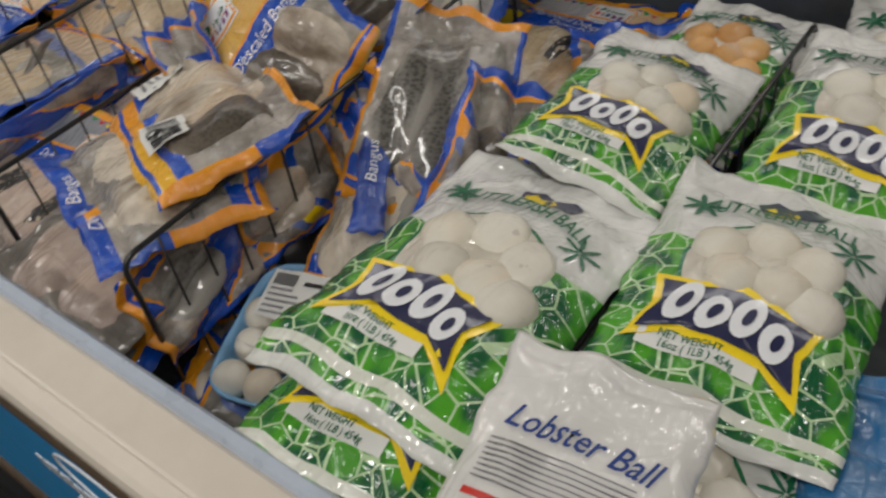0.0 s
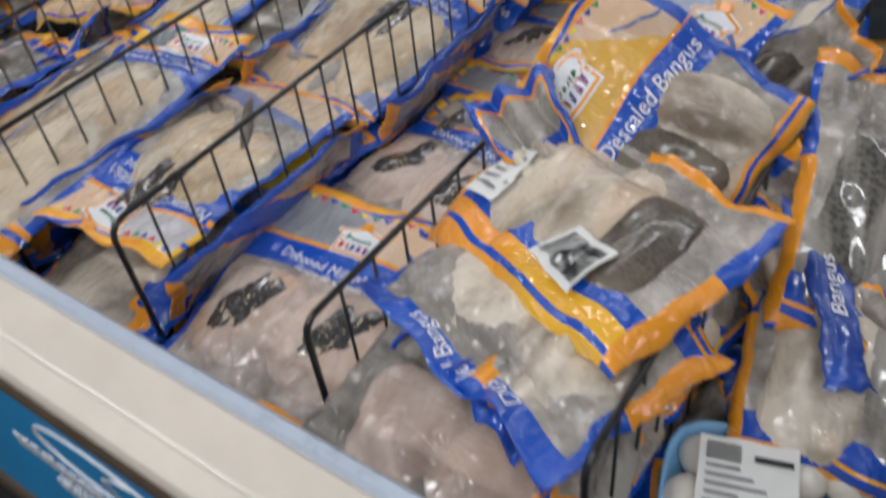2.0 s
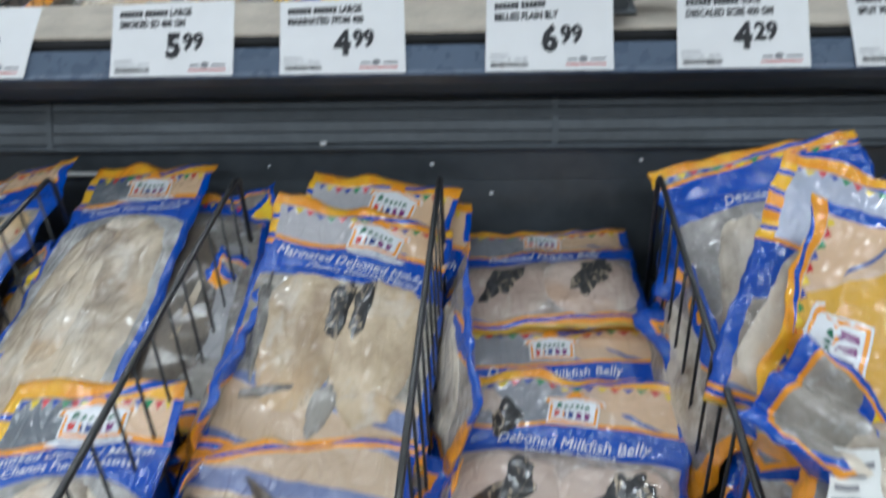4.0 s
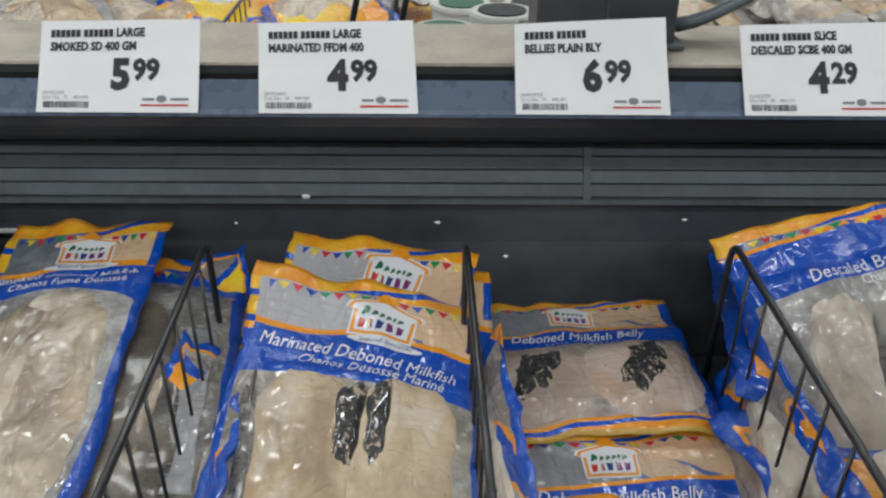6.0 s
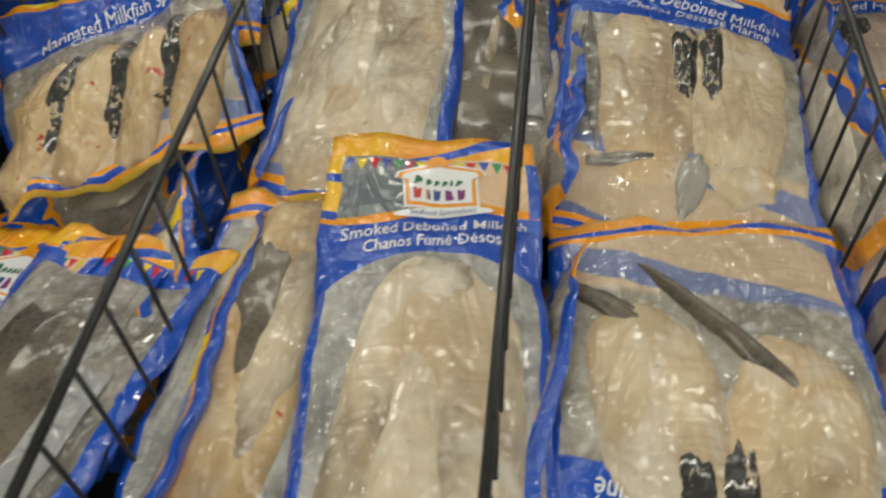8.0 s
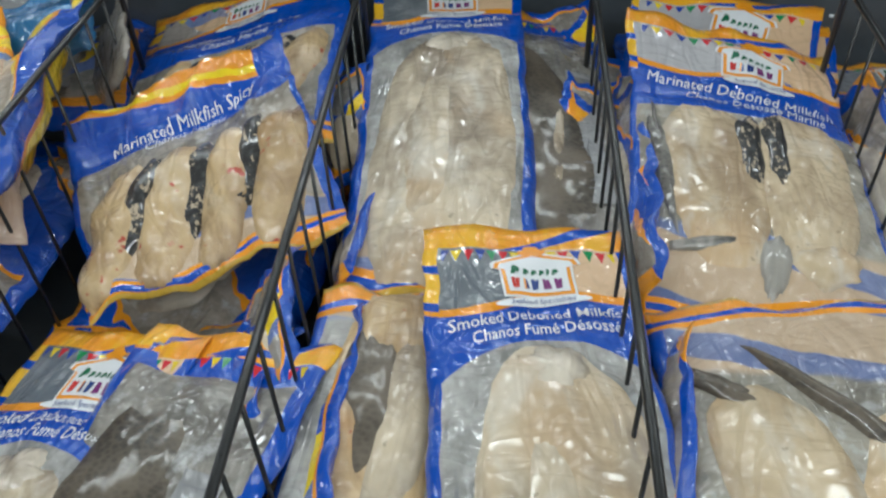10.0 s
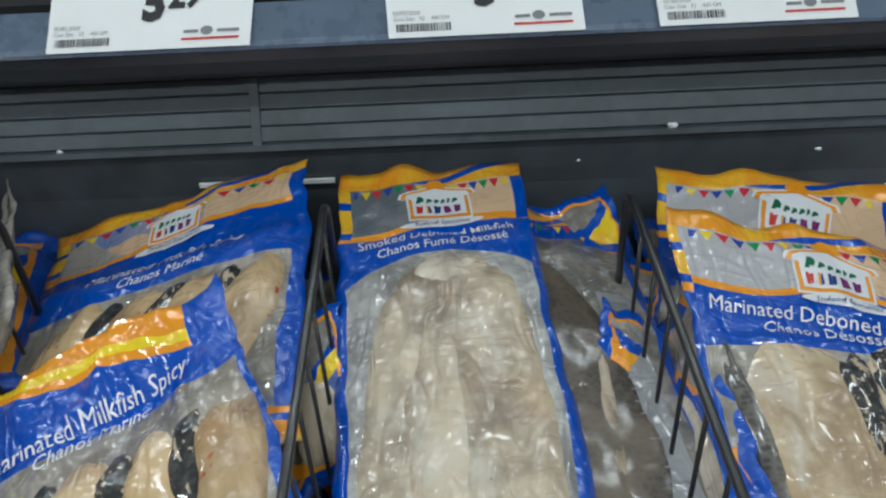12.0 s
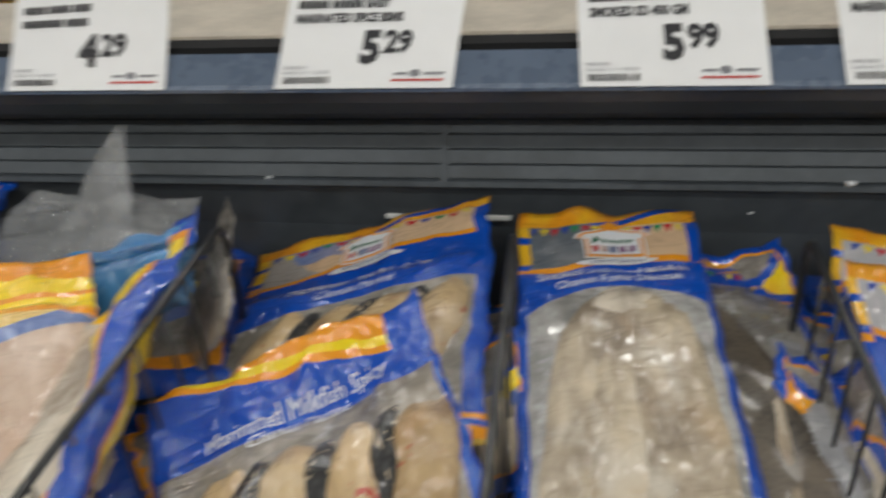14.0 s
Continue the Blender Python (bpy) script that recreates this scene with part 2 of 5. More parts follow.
def gold_bag_film(name):
    """Bag with a yellow header streaked in orange and slate blue, a pale yellow field, a blue line and a pinkish clear window."""
    p = Paint(name)
    u, v = p.uv()
    wob = p.noise(2.4, 2, on_uv=True) - 0.5
    s = v + (u - 0.5) * 0.08 + wob * 0.05
    c = p.mix(p.noise(6, 3, on_uv=True).ramp(0.35, 0.65), (0.50, 0.36, 0.27), (0.66, 0.52, 0.42))
    c = p.mix((s + (1.0 - u) * 0.35) > 0.74, c, (0.14, 0.21, 0.45))
    c = p.mix((s + (1.0 - u) * 0.35) > 0.80, c, (0.74, 0.52, 0.16))
    gold = p.mix(((s * 60.0 + (u * 4.0).sin() * 1.2).sin()) > 0.80, YELLOW, p.mix(u.ramp(0.3, 0.7), (0.30, 0.33, 0.42), ORANGE))
    c = p.mix(s > 0.76, c, gold)
    c = p.mix((s - 0.775).abs() < 0.014, c, ORANGE)
    c = p.mix(s > 0.945, c, ORANGE)
    film_relief(p, 0.8)
    return p.done(c, 0.42, 0, 1.0, 0.06, 0.12)


def clear_film(name, tone=(0.5, 0.5, 0.5), relief=0.9, alpha=1.0, deep=0.6):
    p = Paint(name)
    n = p.noise(12, 4)
    c = p.mix(n.ramp(0.35, 0.7), tuple(t * deep for t in tone), tone)
    film_relief(p, relief)
    if alpha < 1:
        p.b.inputs["Alpha"].default_value = alpha
    return p.done(c, 0.3, 0, 1.0, 0.06)


def fish_flesh(name, base, dark, spots=None, scale=22.0, wet=0.9, rime=0.62):
    """Frozen fish under tight film: soft broad mottling, faint grain, frost clouds, a few specks, a wet gloss."""
    p = Paint(name)
    broad = p.noise(scale * 0.34, 3, 0.55, (1.2, 0.7, 1), 0.6)
    big = p.noise(scale * 0.9, 3, 0.55, (1.2, 0.7, 1), 0.5)
    fine = p.noise(scale * 3.6, 3, 0.6)
    c = p.mix((broad * 0.62 + big * 0.30 + fine * 0.08).ramp(0.36, 0.58), dark, base)
    warm = tuple(k * (0.6 * a + 0.3 * b) for k, a, b in zip((1.15, 0.92, 0.66), base, dark))
    c = p.mix(p.noise(scale * 0.5, 2, 0.5, (1, 0.6, 1), 0.6).ramp(0.52, 0.72) * 0.55, c, warm)
    frost = (p.noise(scale * 0.55, 3, 0.6, (1.4, 0.7, 1), 0.7) * 0.85 + fine * 0.15).ramp(0.50, 0.68)
    c = p.mix(frost * rime, c, (0.66, 0.61, 0.525))
    c = p.mix(p.noise(scale * 4.2, 2).ramp(0.70, 0.76) * 0.5, c, tuple(k * 0.6 for k in dark))
    if spots:
        c = p.mix(p.noise(scale * 2.3, 2).ramp(0.66, 0.72), c, spots)
    pulls = (p.noise(12, 1.5, 0.5, (2.4, 0.8, 1), 1.2) - 0.5).abs().ramp(0.0, 0.12) + (p.noise(16, 1.5, 0.5, (1, 2.0, 1), 1.3) - 0.5).abs().ramp(0.0, 0.1) * 0.35
    p.bump(big * 0.8 + fine * 0.08, 0.4, 0.005)
    p.coat_bump(p.noise(9, 1.5) * 1.1 + pulls * 0.34, 1.0, 0.011)
    return p.done(c, 0.5, 0, wet, 0.11)


def ragged_lining(name, flesh):
    """Black belly lining torn into streaks, with the flesh showing between them."""
    p = Paint(name)
    tear = p.noise(70, 4, 0.65, (1.3, 0.38, 1), 1.2) * 0.7 + p.noise(190, 2, 0.6) * 0.3
    black = p.mix(p.noise(120, 2).ramp(0.4, 0.7), (0.008, 0.008, 0.009), (0.055, 0.055, 0.058))
    c = p.mix(tear.ramp(0.55, 0.585), black, flesh)
    p.bump(tear, 0.5, 0.003)
    p.coat_bump(p.noise(9, 1.5) * 1.1, 1.0, 0.011)
    return p.done(c, 0.5, 0, 0.85, 0.06)


def silver_skin(name):
    """Smooth silver fish flank: dark back fading to pale belly along the piece, fine scales."""
    p = Paint(name)
    d, _ = p.cells(150, "F1", (1, 1.4, 1))
    n = p.noise(9, 3, 0.55, (2.2, 0.6, 1), 0.5)
    c = p.mix(n.ramp(0.38, 0.56), (0.045, 0.042, 0.038), (0.34, 0.32, 0.29))
    c = p.mix(d.ramp(0.2, 0.7) * 0.25, c, (0.40, 0.37, 0.32))
    p.bump(d, 0.2, 0.0015)
    p.coat_bump(p.noise(10, 2), 0.8, 0.010)
    return p.done(c, 0.4, 0, 0.8, 0.08)


def scaly_skin(name):
    p = Paint(name)
    d, _ = p.cells(170, "F1", (1, 1.3, 1))
    n = p.noise(14, 4)
    c = p.mix(n.ramp(0.35, 0.7), (0.035, 0.028, 0.022), (0.15, 0.12, 0.09))
    c = p.mix(d.ramp(0.2, 0.7) * 0.3, c, (0.20, 0.165, 0.12))
    p.bump(d, 0.25, 0.002)
    p.coat_bump(p.noise(9, 2), 0.7, 0.009)
    return p.done(c, 0.45, 0, 0.55, 0.13)


M_SMOKED_FILM = milkfish_film("smoked_film", 0.738, 0.828, 0.30, 0.055, (0.46, 0.45, 0.43), (0.13, 0.15, 0.175), 0.13, lean=0.03)
M_MARIN_FILM = milkfish_film("marinated_film", 0.645, 0.805, 0.10, 0.035, (0.40, 0.37, 0.31), (0.46, 0.45, 0.47), 0.24, lean=-0.05)
M_BABY_FILM = milkfish_film("spicy_film", 0.60, 0.815, 0.10, 0.05, (0.38, 0.35, 0.30), (0.40, 0.36, 0.33), 0.14, lean=0.05, slate=0.2)
M_BABY_FOLD = milkfish_film("spicy_film_folded", 0.70, 0.86, 0.10, 0.035, (0.38, 0.34, 0.29), foot_at=0.2, folded=True, relief=1.0)
M_BELLY_FILM = milkfish_film("belly_film", 0.60, 0.74, 0.1, 0.045, (0.50, 0.42, 0.37), (0.24, 0.25, 0.28), 0.05)
M_STEAK_FILM = milkfish_film("steak_pack_film", 0.70, 0.925, 0.15, 0.05, (0.50, 0.48, 0.46), foot_at=0.1)
M_HEADER_FILM = milkfish_film("wide_header_film", 0.42, 0.62, 0.2, 0.07, (0.42, 0.37, 0.32), (0.42, 0.46, 0.58), 0.1, slate=0.55)
M_HEADER_GOLD = milkfish_film("gold_header_film", 0.44, 0.60, 0.15, 0.05, (0.50, 0.45, 0.38), (0.72, 0.42, 0.06), 0.1, slate=0.62, relief=0.9)
M_GREY_FILM = clear_film("grey_film", (0.36, 0.36, 0.37), 0.6, 1.0, 0.7)
M_REVERSE = milkfish_film("reverse_film", 0.90, 0.955, 0.02, 0.085, (0.31, 0.29, 0.26), foot_at=0.05)
M_BACK = back_film("pack_reverse")
M_BACK_WIDE = back_film("pack_reverse_wide", 0.62)
M_BLUEBAG = blue_film("steak_bag_print", 0.45)
M_BLUEBAG_LESS = blue_film("steak_bag_clear", 0.22)
M_BALL = ball_film("ball_bag_print")
M_CLEAR = clear_film("clear_film", (0.42, 0.38, 0.33), 0.9, 1.0, 0.4)
M_MILKY = clear_film("milky_film", (0.74, 0.73, 0.71), 0.35, 1.0, 0.9)
M_GHOST = clear_film("see_through_film", (0.66, 0.67, 0.69), 0.9, 0.3)
M_BLUE_FOIL = clear_film("plain_blue_film", (0.008, 0.075, 0.46))
M_TEAL_FOIL = clear_film("light_blue_film", (0.025, 0.20, 0.48))
M_STEAK_SIDE = edged_film("steak_side_print", 0.20, 0.0)
M_STEAK_BAND = edged_film("steak_band_print", 0.07, 0.13)
M_CLEAR_EDGED = edged_film("clear_edged_print", 0.06, 0.0)
M_YELLOW_FILM = back_film("yellow_bag_print", 1.15, (0.50, 0.42, 0.30))
M_GOLD_BAG = gold_bag_film("gold_bag_print")
M_SMOKED = fish_flesh("smoked_flesh", (0.62, 0.515, 0.365), (0.215, 0.165, 0.115))
M_BUTTER = fish_flesh("butterfly_flesh", (0.62, 0.49, 0.315), (0.32, 0.225, 0.13))
M_BELLY = fish_flesh("belly_flesh", (0.58, 0.46, 0.385), (0.40, 0.30, 0.245))
M_SPICY = fish_flesh("spicy_flesh", (0.60, 0.43, 0.225), (0.27, 0.165, 0.075), (0.42, 0.05, 0.02), 24, 0.9, 0.25)
M_STEAK = fish_flesh("steak_flesh", (0.68, 0.60, 0.485), (0.20, 0.15, 0.105), None, 24, 0.9, 0.5)
M_SKIN = scaly_skin("fish_skin")
M_SILVER = silver_skin("silver_flank")
M_LINING = ragged_lining("dark_belly_lining", (0.52, 0.42, 0.30))
M_BALLS = fish_flesh("fish_ball_flesh", (0.74, 0.71, 0.63), (0.62, 0.58, 0.50), None, 14, 0.35)
M_FRIED = fish_flesh("fried_ball_flesh", (0.72, 0.40, 0.14), (0.52, 0.25, 0.07), None, 14, 0.4)
M_WHITE_INK = plain("white_ink", (0.78, 0.79, 0.82), 0.4, 0, 90, 0.04, 0.05, 0.6)
M_BLACK_INK = plain("black_ink", (0.025, 0.025, 0.03), 0.5, 0, 90, 0.1, 0.0)
M_GREY_INK = plain("grey_ink", (0.22, 0.22, 0.24), 0.5, 0, 90, 0.1, 0.0)
M_NAVY_INK = plain("navy_ink", NAVY, 0.35, 0, 90, 0.1, 0.05, 0.7)
M_DEEPBLUE_INK = plain("deep_blue_ink", (0.02, 0.05, 0.22), 0.4, 0, 90, 0.1, 0.05, 0.5)
M_YELLOW_INK = plain("yellow_ink", YELLOW, 0.35, 0, 90, 0.05, 0.05, 0.7)
M_ORANGE_INK = plain("orange_ink", ORANGE, 0.35, 0, 90, 0.08, 0.05, 0.7)
M_RED_INK = plain("red_ink", (0.55, 0.03, 0.02), 0.4, 0, 90, 0.08, 0.05, 0.5)
M_GREEN_INK = plain("green_ink", (0.01, 0.13, 0.06), 0.4, 0, 90, 0.08, 0.05, 0.5)
M_PURPLE_INK = plain("purple_ink", (0.18, 0.02, 0.16), 0.4, 0, 90, 0.08, 0.05, 0.5)
M_LABEL = plain("label_paper", (0.74, 0.74, 0.72), 0.5, 0, 40, 0.05, 0.05, 0.3)
M_PAPER = plain("tag_paper", (0.86, 0.86, 0.87), 0.6, 0, 30, 0.03, 0.05)
M_WIRE = plain("black_coated_wire", (0.012, 0.013, 0.014), 0.32, 0, 200, 0.3, 0.15, 0.3)
M_RIM = plain("cream_bumper", (0.68, 0.615, 0.535), 0.38, 0, 25, 0.06, 0.06, 0.25)
M_RIM_EDGE = plain("pale_blue_edge", (0.46, 0.52, 0.62), 0.3, 0, 40, 0.08, 0.05, 0.3)
M_PANEL = plain("blue_poster_board", (0.012, 0.22, 0.50), 0.6, 0, 20, 0.12, 0.05, 0.0, 0.3)
M_TRIM = plain("brown_trim", (0.075, 0.05, 0.03), 0.45, 0, 50, 0.25, 0.15)
M_BLACK = plain("black_liner", (0.068, 0.077, 0.087), 0.42, 0, 25, 0.35, 0.12, 0.15)
M_SLAT = plain("black_slat", (0.074, 0.085, 0.097), 0.5, 0, 60, 0.3, 0.1, 0.0, 0.4)
M_RAIL = plain("blue_grey_tag_rail", (0.105, 0.14, 0.205), 0.28, 0, 40, 0.12, 0.05, 0.5)
M_DULL = plain("dull_black_edge", (0.012, 0.012, 0.013), 0.8, 0, 60, 0.2, 0.1, 0.0, 0.2)
M_STEEL = plain("worn_steel_cap", (0.50, 0.45, 0.38), 0.42, 0.8, 120, 0.2, 0.3)
M_FROST = plain("frost", (0.85, 0.87, 0.9), 0.6, 0, 300, 0.05, 0.4)
M_TRAY = plain("blue_foam", (0.20, 0.42, 0.68), 0.5, 0, 250, 0.10, 0.3, 0.35)
M_FLOOR = plain("shop_floor_tile", (0.075, 0.058, 0.045), 0.35, 0, 12, 0.2, 0.08)
M_WALL = plain("shop_wall", (0.55, 0.53, 0.50), 0.7, 0, 10, 0.06, 0.1)
M_CEIL = plain("ceiling_board", (0.72, 0.72, 0.70), 0.8, 0, 30, 0.05, 0.2)
M_TUB = plain("white_tub", (0.70, 0.70, 0.66), 0.35, 0, 40, 0.05, 0.03, 0.3)
M_CABLE = plain("grey_cable", (0.07, 0.085, 0.10), 0.45, 0, 90, 0.2, 0.1)


# ---- building helpers ----
def link_mesh(name, verts, faces, material, parent=None, label="", uvs=None, smooth=True):
    me = bpy.data.meshes.new(name)
    me.from_pydata([tuple(v) for v in verts], [], faces)
    if material:
        me.materials.append(material)
    if uvs is not None:
        layer = me.uv_layers.new(name="UVMap")
        idx = np.empty(len(me.loops), dtype=np.int32)
        me.loops.foreach_get("vertex_index", idx)
        layer.data.foreach_set("uv", np.asarray(uvs, dtype=np.float32)[idx].ravel())
    if smooth:
        me.polygons.foreach_set("use_smooth", [True] * len(me.polygons))
    me.update()
    ob = new(name, me)
    if parent:
        ob.parent = parent
    if label:
        tagged(ob, label)
    return ob


def part(name, bm, material, parent, label="", smooth=False):
    me = bpy.data.meshes.new(name)
    bm.normal_update()
    bm.to_mesh(me)
    bm.free()
    me.materials.append(material)
    if smooth:
        me.polygons.foreach_set("use_smooth", [True] * len(me.polygons))
    ob = new(name, me)
    if parent:
        ob.parent = parent
    if label:
        tagged(ob, label)
    return ob


def box_bm(x0, x1, y0, y1, z0, z1, bevel=0.0):
    bm = bmesh.new()
    bmesh.ops.create_cube(bm, size=1.0, matrix=Matrix.Translation(((x0 + x1) / 2, (y0 + y1) / 2, (z0 + z1) / 2)) @ Matrix.Diagonal((x1 - x0, y1 - y0, z1 - z0, 1)))
    if bevel:
        bmesh.ops.bevel(bm, geom=bm.edges[:], offset=bevel, segments=3, affect="EDGES", profile=0.5)
    return bm


def profile_bm(points, x0, x1):
    """A bar of the given (y, z) outline, drawn out along x; the outline is closed."""
    bm = bmesh.new()
    a = [bm.verts.new((x0, y, z)) for y, z in points]
    b = [bm.verts.new((x1, y, z)) for y, z in points]
    n = len(points)
    for i in range(n):
        bm.faces.new((a[i], a[(i + 1) % n], b[(i + 1) % n], b[i]))
    bm.faces.new(a[::-1])
    bm.faces.new(b)
    bmesh.ops.recalc_face_normals(bm, faces=bm.faces[:])
    return bm


def tube(points, radius, sides=8):
    """Vertices and faces of a round rod along a line of points."""
    pts = [Vector(p) for p in points]
    verts, faces = [], []
    side = None
    for i, p in enumerate(pts):
        way = (pts[min(i + 1, len(pts) - 1)] - pts[max(i - 1, 0)]).normalized()
        if side is None:
            side = way.orthogonal().normalized()
        side = (side - way * side.dot(way)).normalized()
        up = way.cross(side)
        for k in range(sides):
            a = 2 * math.pi * k / sides
            verts.append(p + (side * math.cos(a) + up * math.sin(a)) * radius)
    for i in range(len(pts) - 1):
        for k in range(sides):
            a, b = i * sides + k, i * sides + (k + 1) % sides
            faces.append((a, b, b + sides, a + sides))
    faces.append(tuple(range(sides))[::-1])
    faces.append(tuple(range((len(pts) - 1) * sides, len(pts) * sides)))
    return verts, faces


LETTERS = {}


def letters(text, shear=0.0, fat=0.0):
    """Flat mesh of a line of writing, centred, one unit high: vertices and faces."""
    key = (text, shear, fat)
    if key not in LETTERS:
        cu = bpy.data.curves.new("letters", "FONT")
        cu.body, cu.align_x, cu.align_y, cu.shear, cu.offset, cu.resolution_u = text, "CENTER", "CENTER", shear, fat, 2
        ob = new("letters", cu)
        dg = bpy.context.evaluated_depsgraph_get()
        me = bpy.data.meshes.new_from_object(ob.evaluated_get(dg))
        LETTERS[key] = ([v.co.copy() for v in me.vertices], [tuple(f.vertices) for f in me.polygons])
        bpy.data.objects.remove(ob)
        bpy.data.meshes.remove(me)
        bpy.data.curves.remove(cu)
    return LETTERS[key]


class Bag:
    """A filled flat bag. Local x across, y along (header end +), z up; surface(u, v) gives the upper film."""

    def __init__(self, name, label, category, at, turn, w, h, film, puff=0.022, crumple=0.004, curl=0.0, sag=0.0, seed=0, header=0.74, group="", pinch=0.0, corner=0.0, fill=1.0, fold=0.0, bulge=5.0, taper=0.0, twist=0.0):
        self.twist = twist
        self.w, self.h, self.puff, self.crumple, self.curl, self.sag, self.seed, self.header = w, h, puff, crumple, curl, sag, seed, header
        self.pinch, self.corner, self.fill, self.fold, self.bulge, self.taper = pinch, corner, fill, fold, bulge, taper
        nu, nv = 44, 60
        verts, uvs, faces = [], [], []
        for side in (1, -1):
            for j in range(nv + 1):
                for i in range(nu + 1):
                    u, v = i / nu, j / nv
                    verts.append(self.raw(u, v, side))
                    uvs.append((u, v))
        base = (nu + 1) * (nv + 1)
        for s in (0, 1):
            for j in range(nv):
                for i in range(nu):
                    a = s * base + j * (nu + 1) + i
                    q = (a, a + 1, a + nu + 2, a + nu + 1)
                    faces.append(q if s == 0 else q[::-1])
        rim = [i for i in range(nu)] + [nu + j * (nu + 1) for j in range(nv)] + [base - 1 - i for i in range(nu)] + [(nv - j) * (nu + 1) for j in range(nv)]
        for k in range(len(rim)):
            a, b = rim[k], rim[(k + 1) % len(rim)]
            faces.append((b, a, a + base, b + base))
        self.ob = link_mesh(name, verts, faces, film, None, "", uvs)
        self.ob.matrix_world = pose(*at, *turn)
        tagged(self.ob, label, category, group)

    def raw(self, u, v, side=1):
        w, h = self.w, self.h
        a, b = 2 * u - 1, 2 * v - 1
        body = max(0.0, 1 - a ** 4) * max(0.0, 1 - abs(2 * min(1, v / self.header) - 1) ** self.bulge) if v < self.header else 0.0
        body = body ** (0.6 if self.bulge > 4 else 0.9) * self.fill
        s = self.seed * 7.3
        x = a * w / 2 * (1 - self.pinch * (1 - b * b) - 0.015 * body) + a * 0.007 * noise.noise((b * 2.3 + s, a, 4.1)) + a * 0.003 * noise.noise((b * 9 + s, a, 7.1))
        x *= 1 - self.taper * (b + 1) / 2
        y = b * h / 2 - 0.003 * math.cos(a * 7 + self.seed) * abs(b) ** 3 + b * 0.007 * noise.noise((a * 2.1 + s, b, 2.2))
        ruck = noise.noise((x * 16 + s, y * 13, s)) * 1.0 + abs(noise.noise((x * 34 + s, y * 22 + 5, s + 3))) * 0.8 + noise.noise((x * 70, y * 60 + s, 9 + s)) * 0.25
        big = noise.noise((x * 6 + s, y * 5 - s, s + 1)) * 2.2
        z = self.curl * b * abs(b) * (1 if b > 0 else 0.4) - self.sag * (1 - b * b) + self.crumple * (ruck * (0.45 + 0.55 * (1 - body)) + big)
        rim = max(abs(a), abs(b)) ** 6
        z += rim * (0.006 + self.crumple * 0.8) * noise.noise((x * 26 + s, y * 26, s + 6)) + self.crumple * 1.1 * (1 - abs(noise.noise((x * 10 + y * 5 + s, y * 9 - x * 6, s + 8)))) ** 4
        z += self.corner * max(0.0, (a * 0.7 + b * 0.7) - 0.45) ** 1.5
        z -= self.twist * a * b
        z += self.fold * abs(math.sin((a * 1.7 + b * 0.8 + self.seed) * 2.2)) * self.crumple * 4
        if side > 0:
            z += self.puff * body + 0.0006
        else:
            z -= self.puff * body * 0.5 + 0.0006
        return Vector((x, y, z))

    def surface(self, u, v, off=0.0):
        e = 0.012
        p = self.raw(u, v)
        n = (self.raw(u + e, v) - self.raw(u - e, v)).cross(self.raw(u, v + e) - self.raw(u, v - e)).normalized()
        return p + n * off

    def lay(self, name, pts, faces, material, off=0.0012, label="", parent=None):
        """Lays a flat figure, given in metres from the bag's middle, on the film."""
        verts = [self.surface(0.5 + x / self.w, 0.5 + y / self.h, off) for x, y in pts]
        return link_mesh(name, verts, faces, material, parent or self.ob, label)

    def words(self, text, x, y, size, material, turn=0.0, shear=0.25, fat=0.0, bow=0.0, squeeze=1.0, name="lettering", off=0.0024):
        vs, fs = letters(text, shear, fat)
        c, s = math.cos(radians(turn)), math.sin(radians(turn))
        pts = []
        for p in vs:
            px, py = p.x * size * squeeze, p.y * size
            py -= bow * px * px
            pts.append((x + px * c - py * s, y + px * s + py * c))
        return self.lay(name, pts, fs, material, off)

    def patch(self, name, outline, material, off=0.001, label="", parent=None, rings=4):
        """A filled outline (a convex or star-shaped list of points) with rings, so that it follows the film."""
        cx, cy = sum(p[0] for p in outline) / len(outline), sum(p[1] for p in outline) / len(outline)
        dense = []
        n = len(outline)
        for i in range(n):
            p, q = outline[i], outline[(i + 1) % n]
            k = max(1, int(math.hypot(q[0] - p[0], q[1] - p[1]) / 0.008))
            dense += [(p[0] + (q[0] - p[0]) * t / k, p[1] + (q[1] - p[1]) * t / k) for t in range(k)]
        m = len(dense)
        pts = [(cx, cy)]
        for r in range(1, rings + 1):
            pts += [(cx + (p[0] - cx) * r / rings, cy + (p[1] - cy) * r / rings) for p in dense]
        faces = [(0, 1 + i, 1 + (i + 1) % m) for i in range(m)]
        for r in range(rings - 1):
            o = 1 + r * m
            faces += [(o + i, o + m + i, o + m + (i + 1) % m, o + (i + 1) % m) for i in range(m)]
        return self.lay(name, pts, faces, material, off, label, parent)

